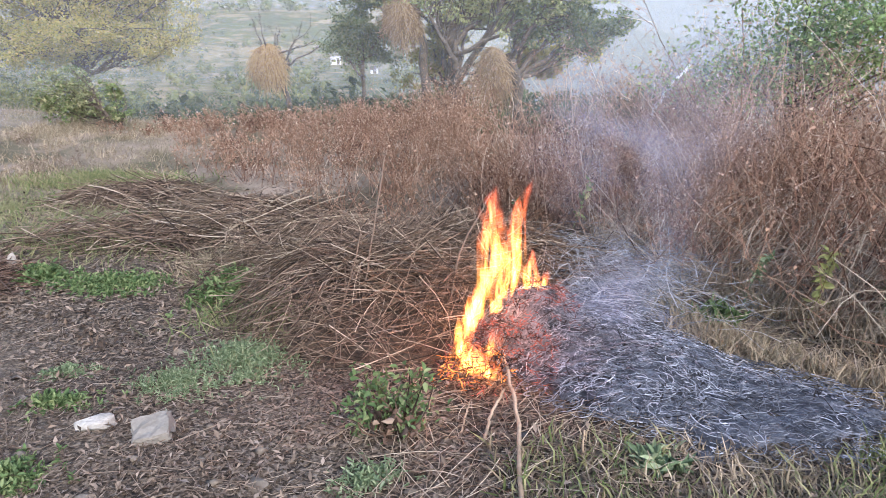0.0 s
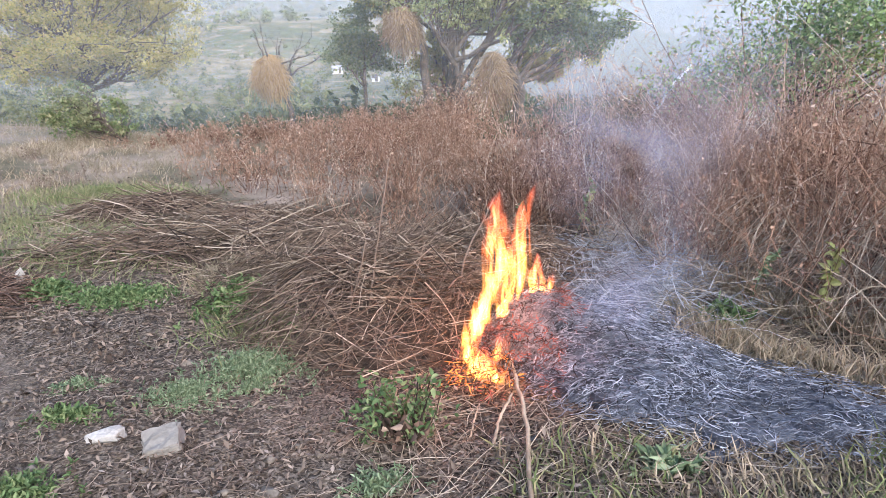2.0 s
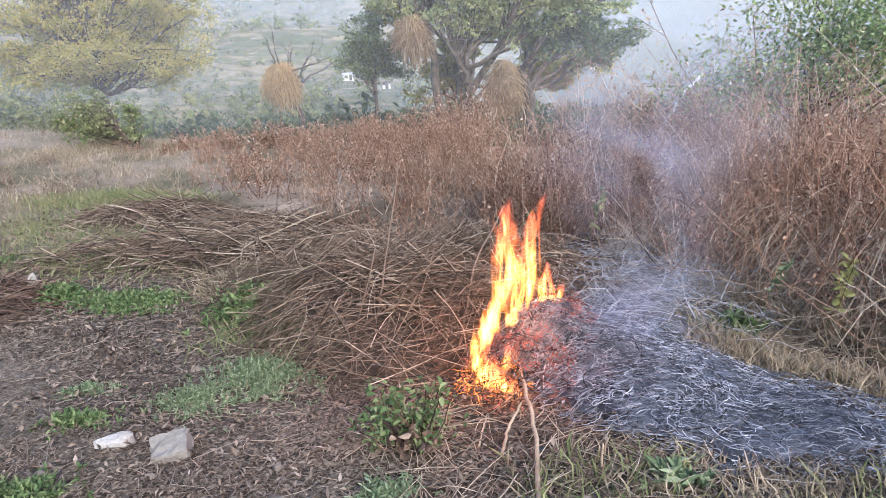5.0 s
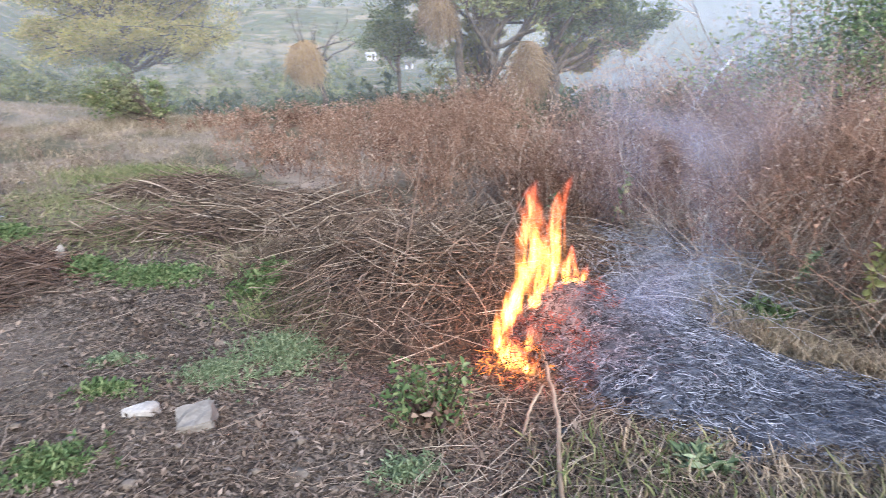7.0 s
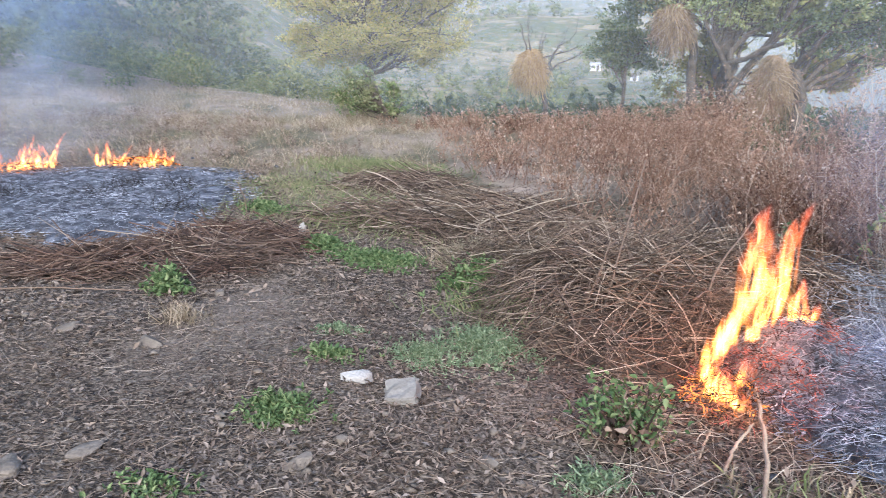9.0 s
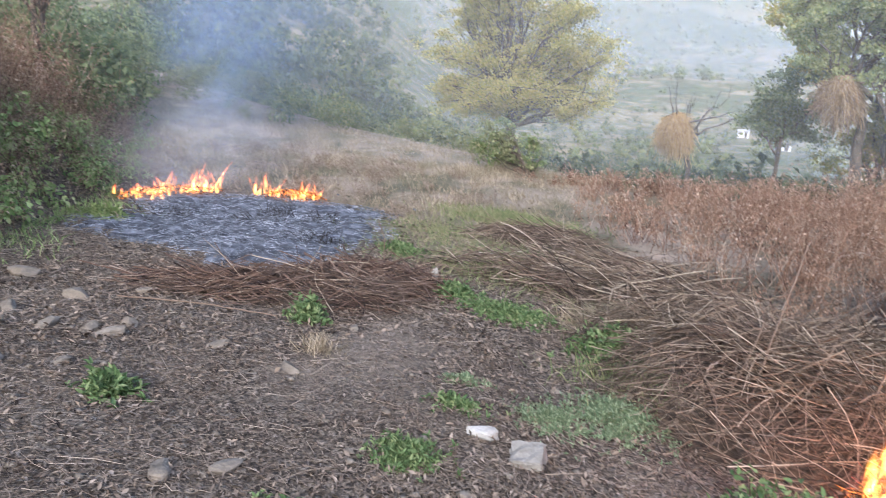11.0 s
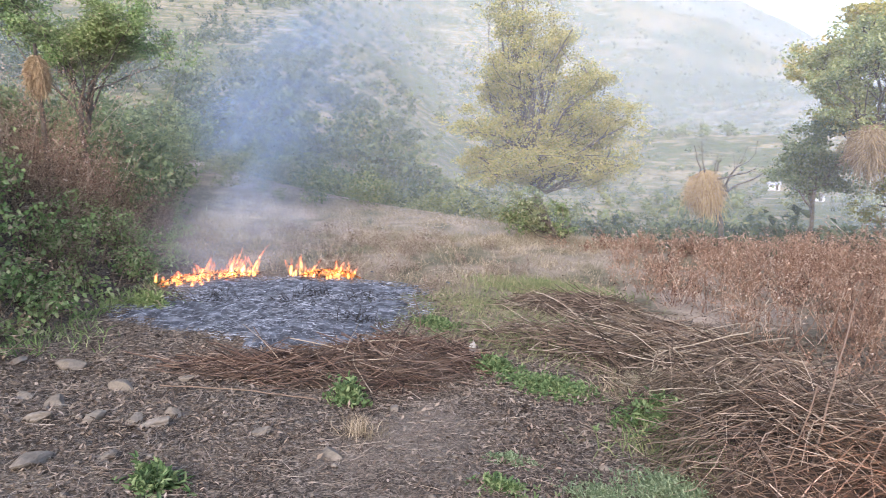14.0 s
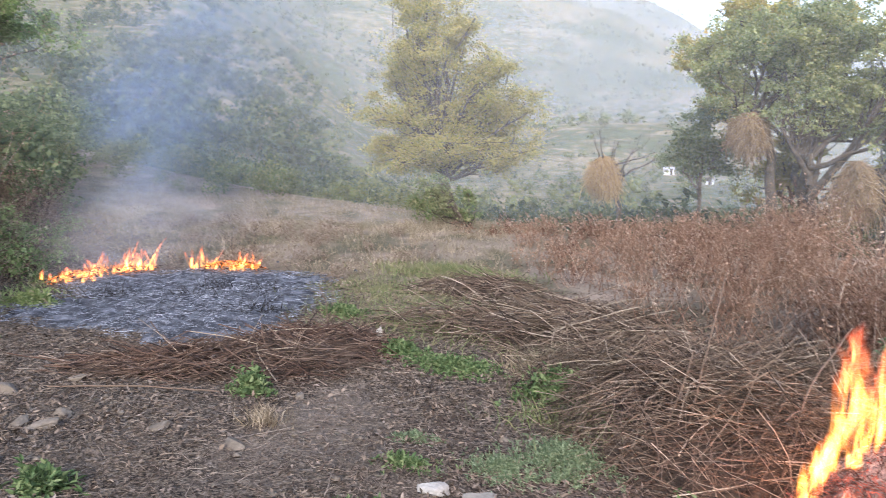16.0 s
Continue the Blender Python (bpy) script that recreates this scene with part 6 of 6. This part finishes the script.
# pale broken straw strewn before the fire
_r = sub_rng(431)
_n = 650
_x, _y = _r.uniform(-0.3, 1.2, _n), _r.uniform(2.3, 4.0, _n) - 0.25 * _r.uniform(0, 1, _n)
_ok = _y < 3.85 - 0.45 * np.clip(_x, 0, 2)
_x, _y = _x[_ok], _y[_ok]
_n = len(_x)
_ang = np.radians(_r.normal(95, 55, _n))
_l = _r.uniform(0.06, 0.36, _n)
_a, _b = on_ground(_x, _y, 0.012), on_ground(_x + np.cos(_ang) * _l, _y + np.sin(_ang) * _l, 0.014)
_b[:, 2] += _r.uniform(0, 0.06, _n)
tagged(Acc().add(tubes(arc(_a, _b, _r.normal(0, 0.015, (_n, 3)), 4), _r.uniform(0.0012, 0.003, _n)[:, None] * np.linspace(1, 0.6, 4))).build("strewn_straw", STRAWBITS), "pale broken stalks strewn before the fire", "straw", kind="stuff")


# charred clods left standing in the broad ash bed
for _cx, _cy in ((-7.1, 8.0), (-6.9, 7.3), (-5.6, 7.1), (-8.1, 6.9), (-6.3, 8.1)):
    _m = 70
    _a = on_ground(_cx + _r.normal(0, 0.16, _m), _cy + _r.normal(0, 0.12, _m), 0.05)
    _b = _a + spread(_r, _m, 0.9) * _r.uniform(0.06, 0.26, _m)[:, None]
    tagged(Acc().add(tubes(arc(_a, _b, _r.normal(0, 0.02, (_m, 3)), 4), _r.uniform(0.003, 0.008, _m)[:, None] * np.linspace(1, 0.5, 4))).build("charred_clump", CHAR), "black charred clump of stalks in the ash", "charred stalks", "charred clumps", "stuff")
# greyish half-burnt straw behind the ash
_n = 1500
_x, _y = _r.normal(1.45, 0.38, _n), _r.normal(5.35, 0.5, _n)
_a = on_ground(_x, _y, 0.03 + 0.25 * _r.uniform(0, 1, _n) ** 2)
_b = _a + spread(_r, _n, 0.1) * (1, 1, 0.4) * _r.uniform(0.15, 0.5, _n)[:, None]
tagged(Acc().add(tubes(arc(_a, _b, _r.normal(0, 0.03, (_n, 3)), 4), _r.uniform(0.0015, 0.0035, _n)[:, None] * np.linspace(1, 0.6, 4))).build("half_burnt_straw", GREY_STRAW), "greyish pale straw lying behind the ash heap", "straw", kind="stuff")


# one pale upright leaf on the path's edge
_c = on_ground(np.array([-3.72]), np.array([6.78]), 0.0)
tagged(Acc().add(leaf4(_c, np.array([[0.15, 0.0, 1.0]]), np.array([[0.2, -1.0, 0.1]]), 0.16, 0.09, 0.1, 0.1)).build("pale_leaf", PALE), "pale dry leaf standing beside green weeds", "leaf")


# ---- smoke ----
def plume(name, seed, path, widths, material, label, layers=3):
    """Drifting smoke: a few soft wavy layers that follow one path upward."""
    rng = sub_rng(seed)
    p = np.array(path, float)
    top = empty(name, tuple(p[0]), label, "smoke", kind="stuff")
    k, c = 22, 11
    s = np.linspace(0, 1, k)
    q = np.stack([np.interp(s, np.linspace(0, 1, len(p)), p[:, i]) for i in range(3)], 1)
    w = np.interp(s, np.linspace(0, 1, len(widths)), widths)
    u = np.linspace(-0.5, 0.5, c)
    face = math.atan2(-p[:, 0].mean(), p[:, 1].mean())
    for j in range(layers):
        a = face + (j - (layers - 1) / 2) * 0.45 + rng.normal(0, 0.1)
        sh = (j - (layers - 1) / 2) * 0.22
        wav = 0.12 * w[:, None] * np.sin(5 * s[:, None] + 4 * u + rng.uniform(0, 6))
        x = q[:, :1] + math.cos(a) * (u + 0.0) * w[:, None] - math.sin(a) * (wav + sh * w[:, None])
        y = q[:, 1:2] + math.sin(a) * u * w[:, None] + math.cos(a) * (wav + sh * w[:, None])
        z = q[:, 2:] + 0.08 * w[:, None] * np.sin(6 * u + j)
        sheet("smoke_layer", np.stack([x, y, z], -1), material, top).location = -Vector(p[0])
    return top


plume("smoke_plume", 501, [(1.36, 4.3, -0.34), (1.36, 4.6, 0.0), (1.48, 5.0, 0.35), (2.0, 5.4, 0.85), (3.0, 5.8, 1.6)], (0.3, 0.7, 1.5, 2.6, 4.2), SMOKE, "blue-grey smoke rising from the ash heap")
plume("smoke_plume", 502, [(-8.4, 8.8, -0.7), (-9.8, 10.2, 0.3), (-13.0, 13.3, 1.6), (-16.0, 17.3, 3.2), (-17.0, 21.0, 5.8), (-15.0, 24.0, 9.5)], (2.6, 3.8, 5.5, 8.0, 10.0, 11.0), SMOKE_FAR, "blue smoke drifting off the burning edge")
plume("smoke_plume", 503, [(-7.8, 7.0, -0.8), (-8.0, 7.6, -0.2), (-8.6, 8.4, 0.9)], (2.0, 3.2, 4.6), SMOKE_ASH, "thin smoke over the ash", 3)
plume("smoke_plume", 504, [(1.15, 3.75, -0.4), (1.3, 4.2, -0.2), (1.6, 5.2, 0.05)], (0.7, 1.1, 1.3), SMOKE, "thin blue smoke creeping over the ash heap", 3)
